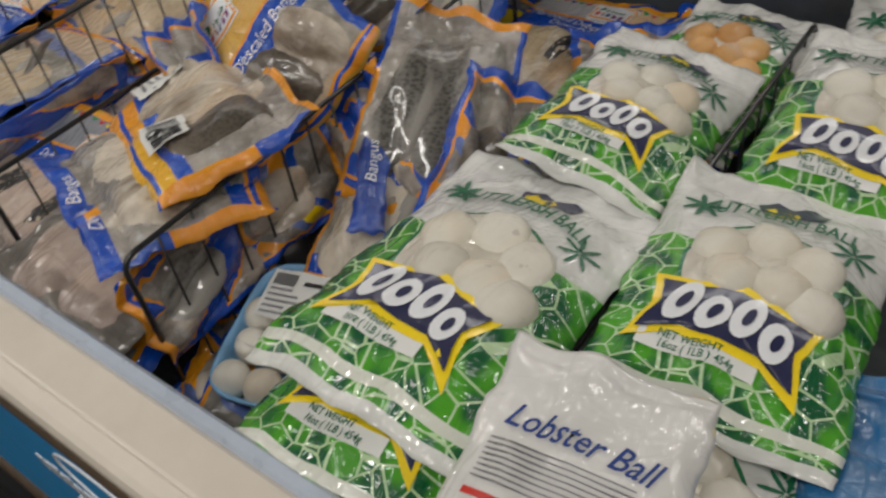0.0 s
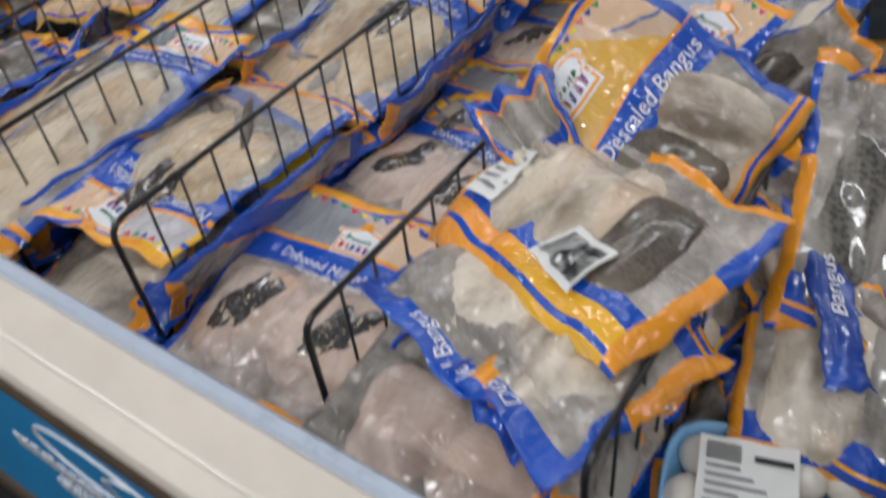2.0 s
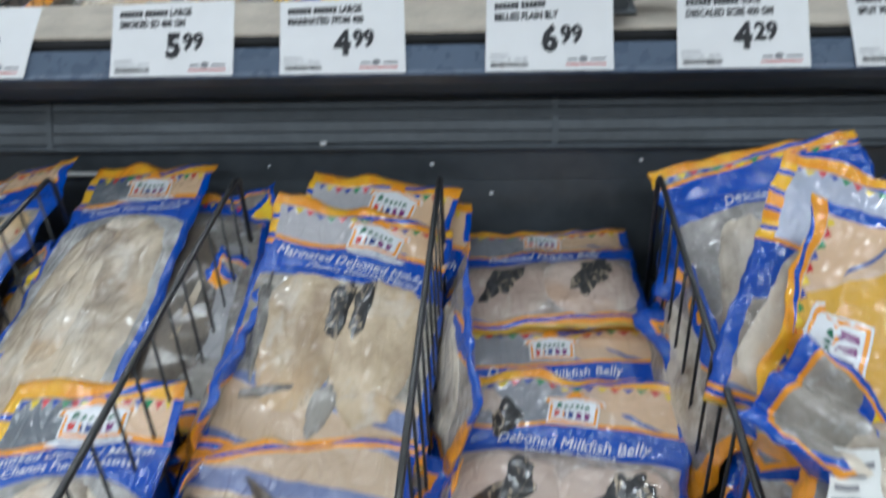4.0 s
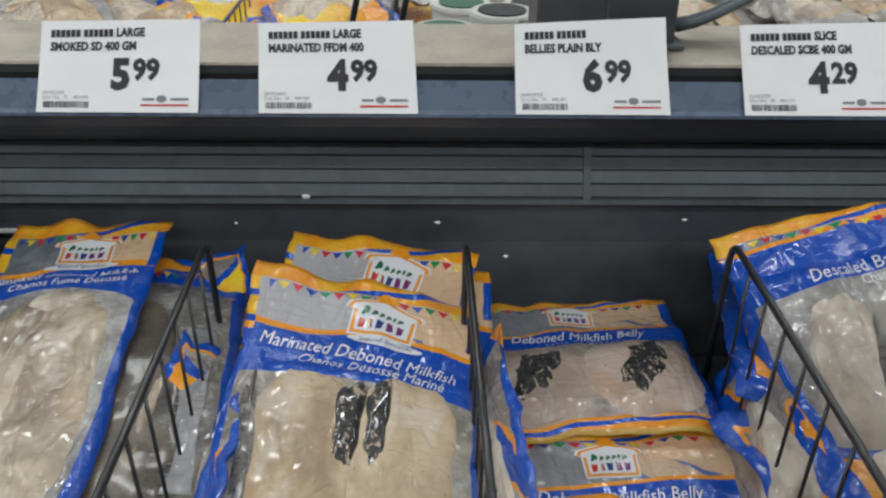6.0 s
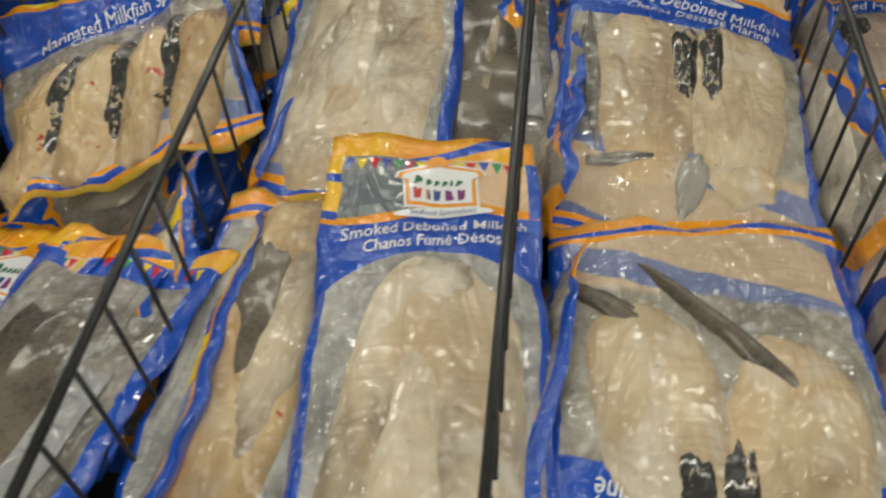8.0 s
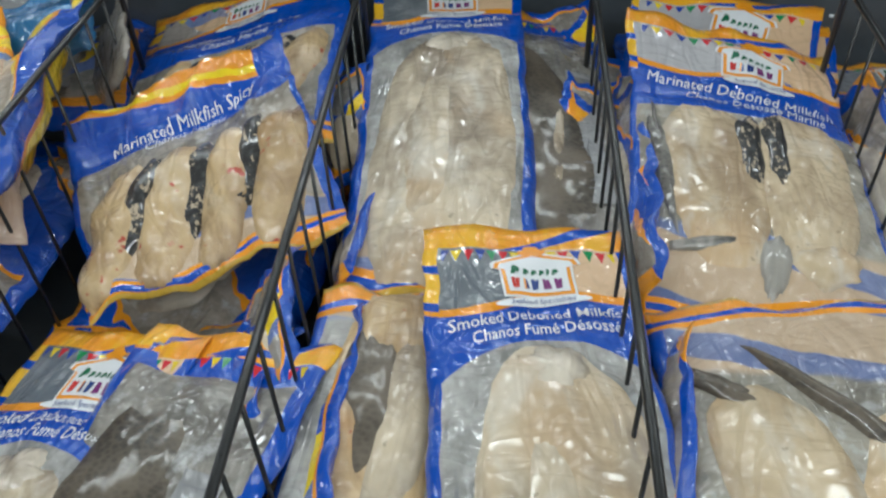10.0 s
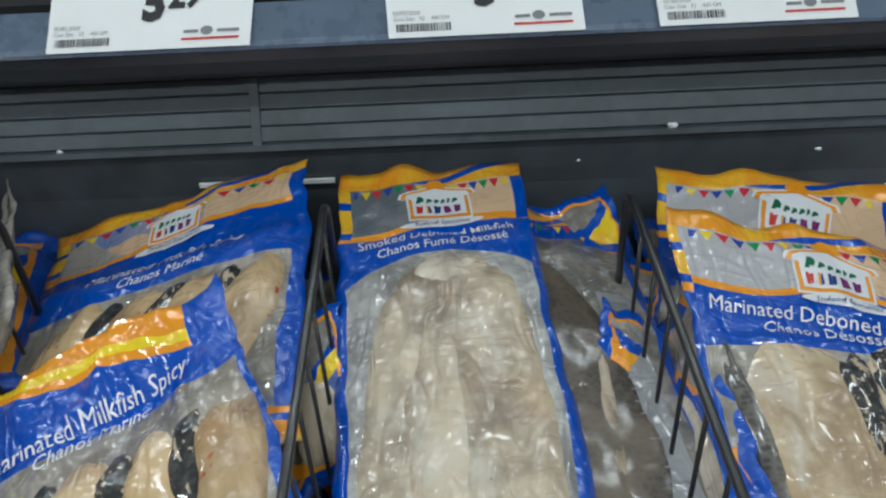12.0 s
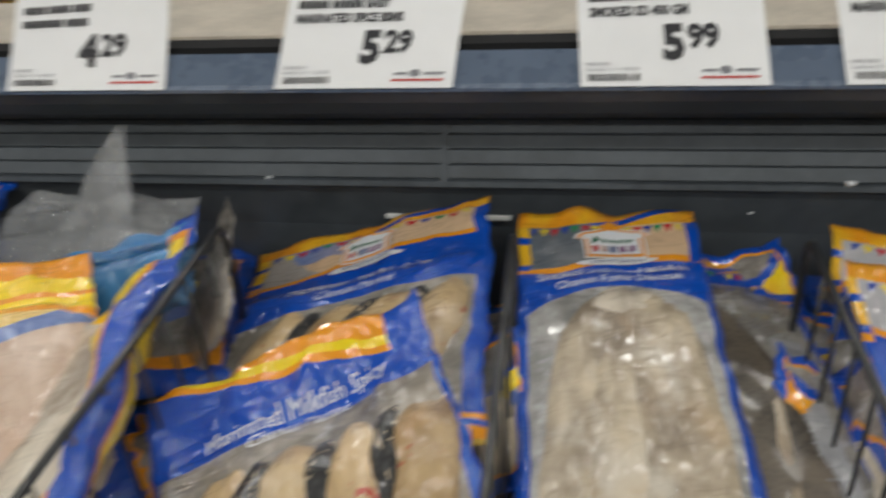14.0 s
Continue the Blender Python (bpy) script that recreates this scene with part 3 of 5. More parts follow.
    def lump(self, name, cx, cy, rx, ry, high, material, turn=0.0, power=2.4, ragged=0.06, label="", taper=0.0, seed=0, off=0.0, parent=None):
        """A rounded piece of food that lifts the film: an oval with an uneven outline."""
        rings, m = 9, 40
        c, s = math.cos(radians(turn)), math.sin(radians(turn))
        verts, faces = [], []
        for r in range(rings + 1):
            f = r / rings
            for k in range(m):
                a = 2 * math.pi * k / m
                ca, sa = math.cos(a), math.sin(a)
                d = (abs(ca) ** power + abs(sa) ** power) ** (-1 / power)
                wob = 1 + ragged * (noise.noise((ca * 1.6 + seed, sa * 1.6, self.seed + 2)) * 1.6 + noise.noise((ca * 5 + seed, sa * 5, self.seed)) * 0.7)
                px, py = rx * d * ca * f * wob, ry * d * sa * f * wob
                px *= 1 + taper * py / ry
                x, y = cx + px * c - py * s, cy + px * s + py * c
                lift = high * 0.55 * max(0.0, 1 - f ** 2.2) ** 0.8 * (1 + 0.35 * noise.noise((px * 30 + seed, py * 22, self.seed + 4)))
                verts.append(self.surface(min(0.985, max(0.015, 0.5 + x / self.w)), min(0.985, max(0.015, 0.5 + y / self.h)), off + (lift + 0.001 if f < 1 else -0.0008)))
        for r in range(rings):
            o = r * m
            for k in range(m):
                faces.append((o + k, o + m + k, o + m + (k + 1) % m, o + (k + 1) % m))
        return link_mesh(name, verts, faces, material, parent or self.ob, label)


def oval(x, y, rx, ry, n=28, turn=0.0):
    c, s = math.cos(radians(turn)), math.sin(radians(turn))
    return [(x + rx * math.cos(a) * c - ry * math.sin(a) * s, y + rx * math.cos(a) * s + ry * math.sin(a) * c) for a in (2 * math.pi * k / n for k in range(n))]


def quad(x0, y0, x1, y1):
    return [(x0, y0), (x1, y0), (x1, y1), (x0, y1)]


def house_badge(bag, x, y, size, turn=0.0):
    """The printed badge: a white house outlined in orange, a straw hat on top, two rows of uneven coloured marks."""
    c, s = math.cos(radians(turn)), math.sin(radians(turn))

    def put(pts):
        return [(x + (px * c - py * s) * size, y + (px * s + py * c) * size) for px, py in pts]
    house = [(-0.50, -0.40), (0.48, -0.40), (0.50, 0.10), (0.62, 0.14), (0.58, 0.24), (0.0, 0.42), (-0.58, 0.24), (-0.62, 0.14), (-0.50, 0.10)]
    halo = bag.patch("badge", put([(a * 1.16, b * 1.2) for a, b in house]), M_WHITE_INK, 0.0009, "printed orange and white house badge")
    bag.patch("badge_edge", put([(a * 1.08, b * 1.1) for a, b in house]), M_ORANGE_INK, 0.0013, "", halo)
    bag.patch("badge_face", put([(a * 0.96, b * 0.94) for a, b in house]), M_WHITE_INK, 0.0018, "", halo)
    bag.patch("hat", put(oval(0.0, 0.47, 0.22, 0.09, 16)), M_ORANGE_INK, 0.0023, "", halo)
    bag.patch("hat", put(oval(0.0, 0.54, 0.13, 0.09, 14)), M_ORANGE_INK, 0.0026, "", halo)
    # upper row of green marks, lower row of red, orange and violet ones
    for k, (bx, hh, wd) in enumerate(((-0.33, 0.17, 0.075), (-0.17, 0.10, 0.055), (-0.04, 0.09, 0.05), (0.08, 0.09, 0.05), (0.18, 0.11, 0.03), (0.29, 0.09, 0.06))):
        bag.patch("mark", put([(bx - wd, -0.02), (bx - wd * 0.1, -0.02), (bx + wd * 0.5, hh), (bx - wd * 0.4, hh)]), M_GREEN_INK, 0.0023, "", halo, 1)
        bag.patch("mark", put(oval(bx + wd * 0.45, hh * 0.45, wd * 0.55, hh * 0.42, 8)), M_GREEN_INK, 0.0025, "", halo, 1)
    inks = (M_RED_INK, M_ORANGE_INK, M_DEEPBLUE_INK, M_PURPLE_INK, M_PURPLE_INK)
    for k, bx in enumerate((-0.35, -0.19, -0.04, 0.14, 0.32)):
        wd = 0.04 if k == 1 else 0.065
        bag.patch("mark", put(quad(bx - wd, -0.32, bx - wd * 0.2, -0.10)), inks[k], 0.0023, "", halo, 1)
        bag.patch("mark", put([(bx - wd * 0.2, -0.32), (bx + wd * (0.9 if k % 2 else 0.5), -0.30), (bx + wd * (0.4 if k % 2 else 0.9), -0.11), (bx - wd * 0.2, -0.13)]), inks[(k + 1) % 5] if k == 1 else inks[k], 0.0025, "", halo, 1)
    return halo


def barcode_label(bag, x, y, w, h, turn=0.0, bars=True):
    c, s = math.cos(radians(turn)), math.sin(radians(turn))

    def put(pts):
        return [(x + px * c - py * s, y + px * s + py * c) for px, py in pts]
    lab = bag.patch("sticker", put(quad(-w / 2, -h / 2, w / 2, h / 2)), M_LABEL, 0.010, "white paper sticker with black print")
    if bars:
        rng = random.Random(int(abs(x * 1e4)) + 5)
        px = -w * 0.4
        while px < w * 0.38:
            bw = w * rng.choice((0.012, 0.02, 0.035))
            bag.patch("bar", put(quad(px, -h * 0.36, px + bw, h * 0.34)), M_BLACK_INK, 0.0112, "", lab, 1)
            px += bw + w * rng.choice((0.015, 0.025, 0.04))
    else:
        for k in range(5):
            yy = h * (0.34 - 0.16 * k)
            bag.patch("print_line", put(quad(-w * 0.42, yy - h * 0.03, w * (0.4 - 0.12 * (k % 3)), yy + h * 0.03)), M_GREY_INK, 0.0112, "", lab, 1)
    return lab


# ---- the kinds of pack ----
def smoked_pack(at, turn, w=0.19, h=0.54, seed=1, dark=False, **kw):
    b = Bag("frozen_fish_pack", "blue-framed clear pack of smoked boneless fish in a wire bay", "frozen fish", at, turn, w, h, M_SMOKED_FILM, 0.014, 0.0020, seed=seed, header=0.80, group="smoked fish packs", **kw)
    k = h / 0.54
    b.lump("fish", 0.002, -0.075 * k, w * (0.30 if dark else 0.395), 0.196 * k, 0.012, M_SPICY if dark else M_SMOKED, -2, 3.2, 0.06, "pale grey-brown smoked fillet", -0.12, seed)
    if dark:
        b.lump("skin_patch", 0.012, -0.12 * k, w * 0.16, 0.10 * k, 0.018, M_SKIN, 8, 2.2, 0.2, "dark scaly skin", 0.2, seed + 8)
    b.lump("fillet_ridge", -0.012, -0.075 * k, w * 0.17, 0.13 * k, 0.019, M_SMOKED, -4, 2.2, 0.10, "", -0.2, seed + 9)
    b.lump("frost_patch", 0.006, 0.098 * k, w * 0.15, 0.022 * k, 0.013, M_STEAK, 10, 2, 0.3, "", 0, seed + 3)
    house_badge(b, 0.006, 0.211 * k, 0.056, 4)
    b.patch("ribbon", oval(0.008, 0.178 * k, 0.042, 0.0055, 24, 7), M_WHITE_INK, 0.002, "")
    b.words("Seafood Specialties", 0.008, 0.178 * k, 0.0085, M_DEEPBLUE_INK, 7, 0.2, 0.0, 0.0, 0.85, off=0.003)
    b.words("Smoked Deboned Milkfish", 0.0, 0.158 * k, 0.0195, M_WHITE_INK, 8, 0.2, 0.004, 1.0, 0.74)
    b.words("Chanos Fumé Désossé", 0.004, 0.1400 * k, 0.0185, M_WHITE_INK, 8, 0.2, 0.004, 1.0, 0.74)
    return b


def reverse_pack(at, turn, w=0.17, h=0.44, seed=2, **kw):
    b = Bag("frozen_fish_pack", "upturned blue-edged fish pack showing dark scaly skin and print", "frozen fish", at, turn, w, h, M_REVERSE, 0.012, 0.0035, seed=seed, header=0.9, group="smoked fish packs", **kw)
    b.lump("fish", -w * 0.10, -0.02, w * 0.31, h * 0.36, 0.010, M_SKIN, 3, 2.4, 0.08, "dark scaly fish skin", -0.1, seed)
    b.lump("fillet_edge", w * 0.02, -0.05, w * 0.06, h * 0.2, 0.011, M_SMOKED, -6, 2.2, 0.12, "", 0, seed + 1)
    strip = b.patch("facts_panel", quad(w * 0.16, -h * 0.28, w * 0.34, h * 0.2), M_GREY_FILM, 0.002, "pale printed facts panel")
    for k in range(16):
        yy = h * (0.17 - 0.027 * k)
        b.patch("print_line", quad(w * 0.175, yy, w * (0.30 - 0.03 * (k % 3)), yy + 0.0015), M_GREY_INK, 0.003, "", strip, 1)
    return b


def marinated_pack(at, turn, w=0.25, h=0.41, seed=3, tail_up=False, **kw):
    b = Bag("frozen_fish_pack", "blue-banded clear pack of pale butterflied fish in a wire bay", "frozen fish", at, turn, w, h, M_MARIN_FILM, 0.011, 0.0028, seed=seed, header=0.7, group="marinated fish packs", **kw)
    if tail_up:
        b.lump("fillet", 0.045, 0.0, 0.05, 0.10, 0.012, M_BUTTER, 8, 2.5, 0.08, "", 0.1, seed)
        b.lump("fillet", -0.05, 0.02, 0.05, 0.085, 0.012, M_BUTTER, -6, 2.5, 0.08, "", 0.1, seed + 1)
        b.lump("tail", -0.018, -0.06, 0.0095, 0.098, 0.016, M_SKIN, 40, 2.3, 0.12, "long dark grey tail", 0.3, seed + 2)
        b.lump("fin", 0.075, -0.095, 0.036, 0.011, 0.012, M_SKIN, -35, 2, 0.2, "", 0, seed + 4)
    for sx, tw in (((-1, 4), (1, -4)) if not tail_up else ()):
        b.lump("fillet", 0.004 + sx * 0.046, -0.040, 0.052, 0.112, 0.012, M_BUTTER, tw, 2.5, 0.07, "", 0.1, seed + sx)
    if not tail_up:
        b.lump("tail", 0.004, -0.152, 0.013, 0.040, 0.010, M_SILVER, -14, 2.2, 0.2, "dark grey tail", 0.35, seed + 5)
    for sx in (-1, 1):
        b.lump("belly_lining", 0.012 + sx * 0.0150, 0.002 + (0.08 if tail_up else 0), 0.0155, 0.060, 0.0150, M_LINING, sx * 3 - 3, 3.2, 0.20, "black belly lining", 0, seed + 7 * sx)
    if not tail_up:
        b.lump("fin", -0.060, -0.128, 0.036, 0.0085, 0.010, M_SILVER, 4, 2.6, 0.25, "", 0, seed + 2)
        b.lump("side_strip", -0.094, -0.02, 0.008, 0.085, 0.008, M_SILVER, 5, 2.4, 0.3, "grey skin edge", 0, seed + 11)
        b.lump("fillet", 0.052, -0.142, 0.034, 0.026, 0.010, M_BUTTER, 20, 2.2, 0.2, "", 0, seed + 12)
    house_badge(b, 0.022, 0.158, 0.062, -6)
    b.patch("ribbon", oval(0.026, 0.1210, 0.042, 0.006, 24, -8), M_WHITE_INK, 0.002, "")
    b.words("Seafood Specialties", 0.026, 0.1210, 0.0085, M_DEEPBLUE_INK, -6, 0.2, 0.0, 0.0, 0.9, off=0.003)
    b.words("Marinated Deboned Milkfish", 0.0, 0.1015, 0.0255, M_WHITE_INK, -9, 0.2, 0.0, 0.5, 0.74)
    b.words("Chanos Désossé Mariné", 0.014, 0.0790, 0.0215, M_WHITE_INK, -9, 0.2, 0.0, 0.5, 0.74)
    return b


def spicy_pack(at, turn, w=0.27, h=0.33, seed=4, film=None, ruck=0.0035, **kw):
    b = Bag("frozen_fish_pack", "blue-banded clear pack of small spiced fish, rolled in a row", "frozen fish", at, turn, w, h, film or M_BABY_FILM, 0.013, ruck, seed=seed, header=0.72, group="spiced fish packs", **kw)
    for k in range(4):
        x = -0.09 + 0.059 * k
        b.lump("fish", x, -0.055, 0.029, 0.088, 0.020, M_SPICY, -20, 2.4, 0.08, "tan spiced fillet with red flecks", 0.1, seed + k)
        if k < 3:
            b.lump("belly_lining", x + 0.030, -0.035, 0.0155, 0.066, 0.0165, M_LINING, -24, 2.6, 0.14, "black belly lining", 0, seed + 20 + k)
    k = 0.0 if film else 1.0
    if not film:
        house_badge(b, 0.0, 0.137, 0.05, 3)
        b.patch("ribbon", oval(0.004, 0.104, 0.045, 0.006, 24, 4), M_WHITE_INK, 0.002, "")
        b.words("Seafood Specialties", 0.004, 0.104, 0.0085, M_DEEPBLUE_INK, 4, 0.2, 0.0, 0.0, 0.9, off=0.003)
    b.words("Marinated Milkfish Spicy", 0.0, 0.073, 0.0235, M_WHITE_INK, 4, 0.2, 0.0, 0.3, 0.74)
    b.words("Chanos Mariné", 0.0, 0.052, 0.0205, M_WHITE_INK, 4, 0.2, 0.0, 0.3, 0.74)
    return b


def belly_pack(at, turn, w=0.28, h=0.27, seed=5, **kw):
    b = Bag("frozen_fish_pack", "blue pack with clear window on two pale fish bellies", "frozen fish", at, turn, w, h, M_BELLY_FILM, 0.014, 0.003, seed=seed, header=0.62, group="fish belly packs", **kw)
    for sx in (-1, 1):
        b.lump("belly", sx * 0.06, -0.05, 0.066, 0.072, 0.010, M_BELLY, sx * 6, 2.8, 0.06, "", 0, seed + sx)
        b.lump("belly_lining", sx * 0.062, -0.040, 0.031, 0.058, 0.0150, M_LINING, -24, 2.4, 0.24, "black belly lining", 0, seed + 3 * sx)
    house_badge(b, 0.0, 0.1, 0.05, 0)
    b.words("Deboned Milkfish Belly", 0.0, 0.048, 0.0225, M_WHITE_INK, 0, 0.2, 0.0, -0.4, 0.8)
    b.words("Ventre de Chanos", 0.0, 0.03, 0.017, M_WHITE_INK, 0, 0.2, 0.0, -0.4, 0.8)
    return b


def steak_bag(at, turn, w=0.25, h=0.32, seed=6, film=None, pieces=3, flesh=None, text=True, crumple=0.009, puff=0.028, flavour="crumpled blue and orange bag of frozen fish steaks", lean=None, low=0.12, long=0.30, **kw):
    b = Bag("frozen_fish_bag", flavour, "frozen fish", at, turn, w, h, film or M_BLUEBAG_LESS, puff, crumple, seed=seed, header=0.8, group="fish steak bags", fold=0.3, **kw)
    rng = random.Random(seed)
    lean = rng.uniform(-16, 16) if lean is None else lean
    kinds = flesh or (M_STEAK, M_SILVER)
    for k in range(pieces):
        wide = w * (0.72 / pieces)
        b.lump("fish_piece", (k - (pieces - 1) / 2) * wide * 0.98, -h * low + rng.uniform(-0.012, 0.012), wide * 0.56, h * rng.uniform(long - 0.02, long + 0.04), 0.009, kinds[k % len(kinds)], lean + rng.uniform(-6, 6), 2.9, 0.10, "", rng.uniform(-0.2, 0.1), seed + k)
    if text:
        b.words("Descaled Bangus", 0.0, h * 0.23, 0.024, M_WHITE_INK, 0, 0.2, 0.0, 0.5, 0.8)
        b.words("Chanos", 0.01, h * 0.17, 0.018, M_WHITE_INK, 0, 0.2, 0.0, 0.5, 0.8)
    return b


def banner(bag, x, y, size, turn=0.0, bow=1.2):
    """Navy banner with a yellow border and four pale rings."""
    c, s = math.cos(radians(turn)), math.sin(radians(turn))

    def put(pts):
        return [(x + (px * c - (py - bow * 0.3 * px * px) * s) * size, y + (px * s + (py - bow * 0.3 * px * px) * c) * size) for px, py in pts]
    shape = [(-0.56, 0.26), (-0.28, 0.2), (0, 0.24), (0.28, 0.2), (0.56, 0.26), (0.48, 0.0), (0.56, -0.26), (0.28, -0.2), (0, -0.24), (-0.28, -0.2), (-0.56, -0.26), (-0.48, 0.0)]
    rim = bag.patch("banner", put([(a * 1.12, b * 1.22) for a, b in shape]), M_YELLOW_INK, 0.0022, "navy banner edged in yellow")
    bag.patch("banner_face", put([(a, b * 0.92) for a, b in shape]), M_NAVY_INK, 0.0032, "", rim)
    for k in range(4):
        ox, oy = -0.345 + 0.23 * k, 0.03 * (1, -1, 1, -1)[k]
        tall = (0.19, 0.15, 0.19, 0.15)[k]
        bag.patch("ring", put(oval(ox, oy, 0.108, tall, 16, -14)), M_WHITE_INK, 0.0042, "", rim, 2)
        bag.patch("ring_hole", put(oval(ox + 0.01, oy, 0.038, tall * 0.45, 12, -14)), M_NAVY_INK, 0.0052, "", rim, 1)
    return rim


def ball_bag(at, turn, w=0.23, h=0.38, seed=7, balls=None, **kw):
    b = Bag("fish_ball_bag", "white and green plastic bag full of pale round fish balls", "fish balls", at, turn, w, h, M_BALL, 0.034, 0.0050, seed=seed, bulge=2.4, header=0.90, group="fish ball bags", **kw)
    rng = random.Random(seed)
    k = w / 0.23
    for n_, (bx, by) in enumerate(((-0.043, 0.012), (0.004, 0.036), (0.048, 0.01), (-0.022, -0.03), (0.026, -0.03), (0.06, -0.045))):
        b.lump("fish_ball", bx * k, by * h / 0.38 + 0.014, 0.0275 * k, 0.0275 * k, 0.017 + rng.uniform(0, 0.004), balls or M_BALLS, 0, 2, 0.04, "", 0, seed + n_)
    banner(b, -0.006 * k, -h * 0.185, 0.125 * k, -4)
    b.words("CUTTLEFISH BALL", 0.0, h * 0.272, 0.029, M_GREEN_INK, 0, 0.12, 0.02, 2.6, 0.66 * k, off=0.005)
    mini = [(-0.06, 0.0), (-0.03, 0.012), (0.0, 0.0), (0.03, 0.012), (0.06, 0.0), (0.05, -0.014), (-0.05, -0.014)]
    b.patch("small_banner", [(x * 0.6 + 0.01, y * 1.2 + h * 0.37) for x, y in mini], M_NAVY_INK, 0.0018)
    b.patch("small_banner", [(x * 0.3 + 0.0, y * 0.7 + h * 0.345) for x, y in mini], M_YELLOW_INK, 0.0018)
    # sea creature drawn in green strokes
    for q in range(7):
        a0 = q * 0.9
        b.patch("leaf_stroke", oval(w * 0.33 + 0.012 * math.cos(a0), h * 0.19 + 0.012 * math.sin(a0), 0.011, 0.0022, 10, math.degrees(a0)), M_GREEN_INK, 0.0016, "", None, 1)
        b.patch("leaf_stroke", oval(-w * 0.33 + 0.012 * math.cos(a0), h * 0.26 + 0.01 * math.sin(a0), 0.012, 0.003, 10, math.degrees(a0)), M_GREEN_INK, 0.0016, "", None, 1)
    lab = b.patch("weight_panel", quad(-0.075 * k, -h * 0.335, 0.03 * k, -h * 0.272), M_LABEL, 0.0016, "pale weight panel")
    b.words("NET WEIGHT", -0.03 * k, -h * 0.290, 0.011, M_GREEN_INK, 0, 0, 0.01, 0, 0.8, off=0.003)
    b.words("16oz ( 1LB ) 454g", -0.022 * k, -h * 0.318, 0.011, M_GREEN_INK, 0, 0, 0.01, 0, 0.8, off=0.003)
    return b


def food_bag(*args, **kw):
    """A plain bag with its welded seal strip and a crimp line."""
    b = Bag(*args, **kw)
    film = b.ob.data.materials[0]
    top = b.h * 0.5 - 0.012
    seal = b.patch("seal_strip", quad(-b.w * 0.46, top - 0.012, b.w * 0.46, top), film, 0.0016, "flat welded seal strip")
    for k in range(3):
        b.patch("crimp", quad(-b.w * 0.45, top - 0.0105 + 0.0035 * k, b.w * 0.45, top - 0.0095 + 0.0035 * k), film, 0.0028, "", seal, 1)
    return b


# ---- the shop around the freezer ----
def slab(name, x0, x1, y0, y1, z0, z1, m):
    return tagged(part(name, box_bm(x0, x1, y0, y1, z0, z1), m, None), kind="structure")


tagged(slab("floor", -8, 5, -4.5, 7, -0.1, 0, M_FLOOR), "dull brown tiled shop floor")
tagged(slab("ceiling", -8, 5, -4.5, 7, 3.7, 3.8, M_CEIL), "white ceiling boards")
for nm, a in (("wall_north", (-8, 5, 7, 7.15)), ("wall_south", (-8, 5, -4.65, -4.5)), ("wall_west", (-8.15, -8, -4.5, 7)), ("wall_east", (5, 5.15, -4.5, 7))):
    tagged(slab(nm, *a, 0, 3.7, M_WALL), "plain pale shop wall")

# ---- island freezer: two wells back to back ----
X0, X1 = -4.6, 2.2
RIM_Z, ROD_Z, WELL_Z = 0.9, 0.91, 0.6
freezer = tagged(new("island_freezer"), "long black-lined island freezer with cream rim and blue front", "freezer")
freezer.location = (-1.2, 1.4, 0)
back = Matrix.Translation((1.2, -1.4, 0))


def fpart(name, bm, m, label="", smooth=False, parent=None):
    ob = part(name, bm, m, parent or freezer, label, smooth)
    if parent is None:
        ob.matrix_local = back
    return ob


rim_outline = [(0.126, 0.868), (0.1225, 0.874), (0.1225, 0.884), (0.126, 0.892), (0.133, 0.896), (0.147, 0.8985), (0.1485, 0.9005), (0.152, 0.9015), (0.195, 0.902), (0.2, 0.898), (0.2, 0.868)]
fpart("rim", profile_bm(rim_outline, X0, X1), M_RIM, "cream plastic bumper rim")
fpart("rim_edge", profile_bm([(0.2, 0.84), (0.2, 0.899), (0.204, 0.904), (0.214, 0.904), (0.219, 0.898), (0.219, 0.84)], X0, X1), M_RIM_EDGE, "pale blue-grey inner edge strip")
fpart("lower_trim", profile_bm([(0.122, 0.846), (0.119, 0.850), (0.119, 0.864), (0.122, 0.868), (0.2, 0.868), (0.2, 0.846)], X0, X1), M_TRIM, "dark brown trim strip")
fpart("front_panel", box_bm(X0, X1, 0.125, 0.2, 0.41, 0.846), M_PANEL, "blue poster board with pale writing")
fpart("panel_trim", profile_bm([(0.119, 0.37), (0.115, 0.375), (0.115, 0.405), (0.119, 0.41), (0.2, 0.41), (0.2, 0.37)], X0, X1), M_TRIM)
for k in range(5):
    ky = 0.03 + 0.016 * k
    fpart("kick_bar", profile_bm([(ky + 0.006, 0.06 + k * 0.06), (ky, 0.075 + k * 0.06), (ky, 0.095 + k * 0.06), (ky + 0.006, 0.11 + k * 0.06), (0.16, 0.11 + k * 0.06), (0.16, 0.06 + k * 0.06)], X0, X1), M_DULL)
fpart("kick_plate", box_bm(X0, X1, 0.16, 0.2, 0.0, 0.36), M_BLACK)
fpart("well_front", box_bm(X0, X1, 0.2, 0.222, 0.3, 0.84), M_BLACK)
fpart("well_base", box_bm(X0, X1, 0.222, 1.31, 0.3, WELL_Z), M_BLACK, "black well base")
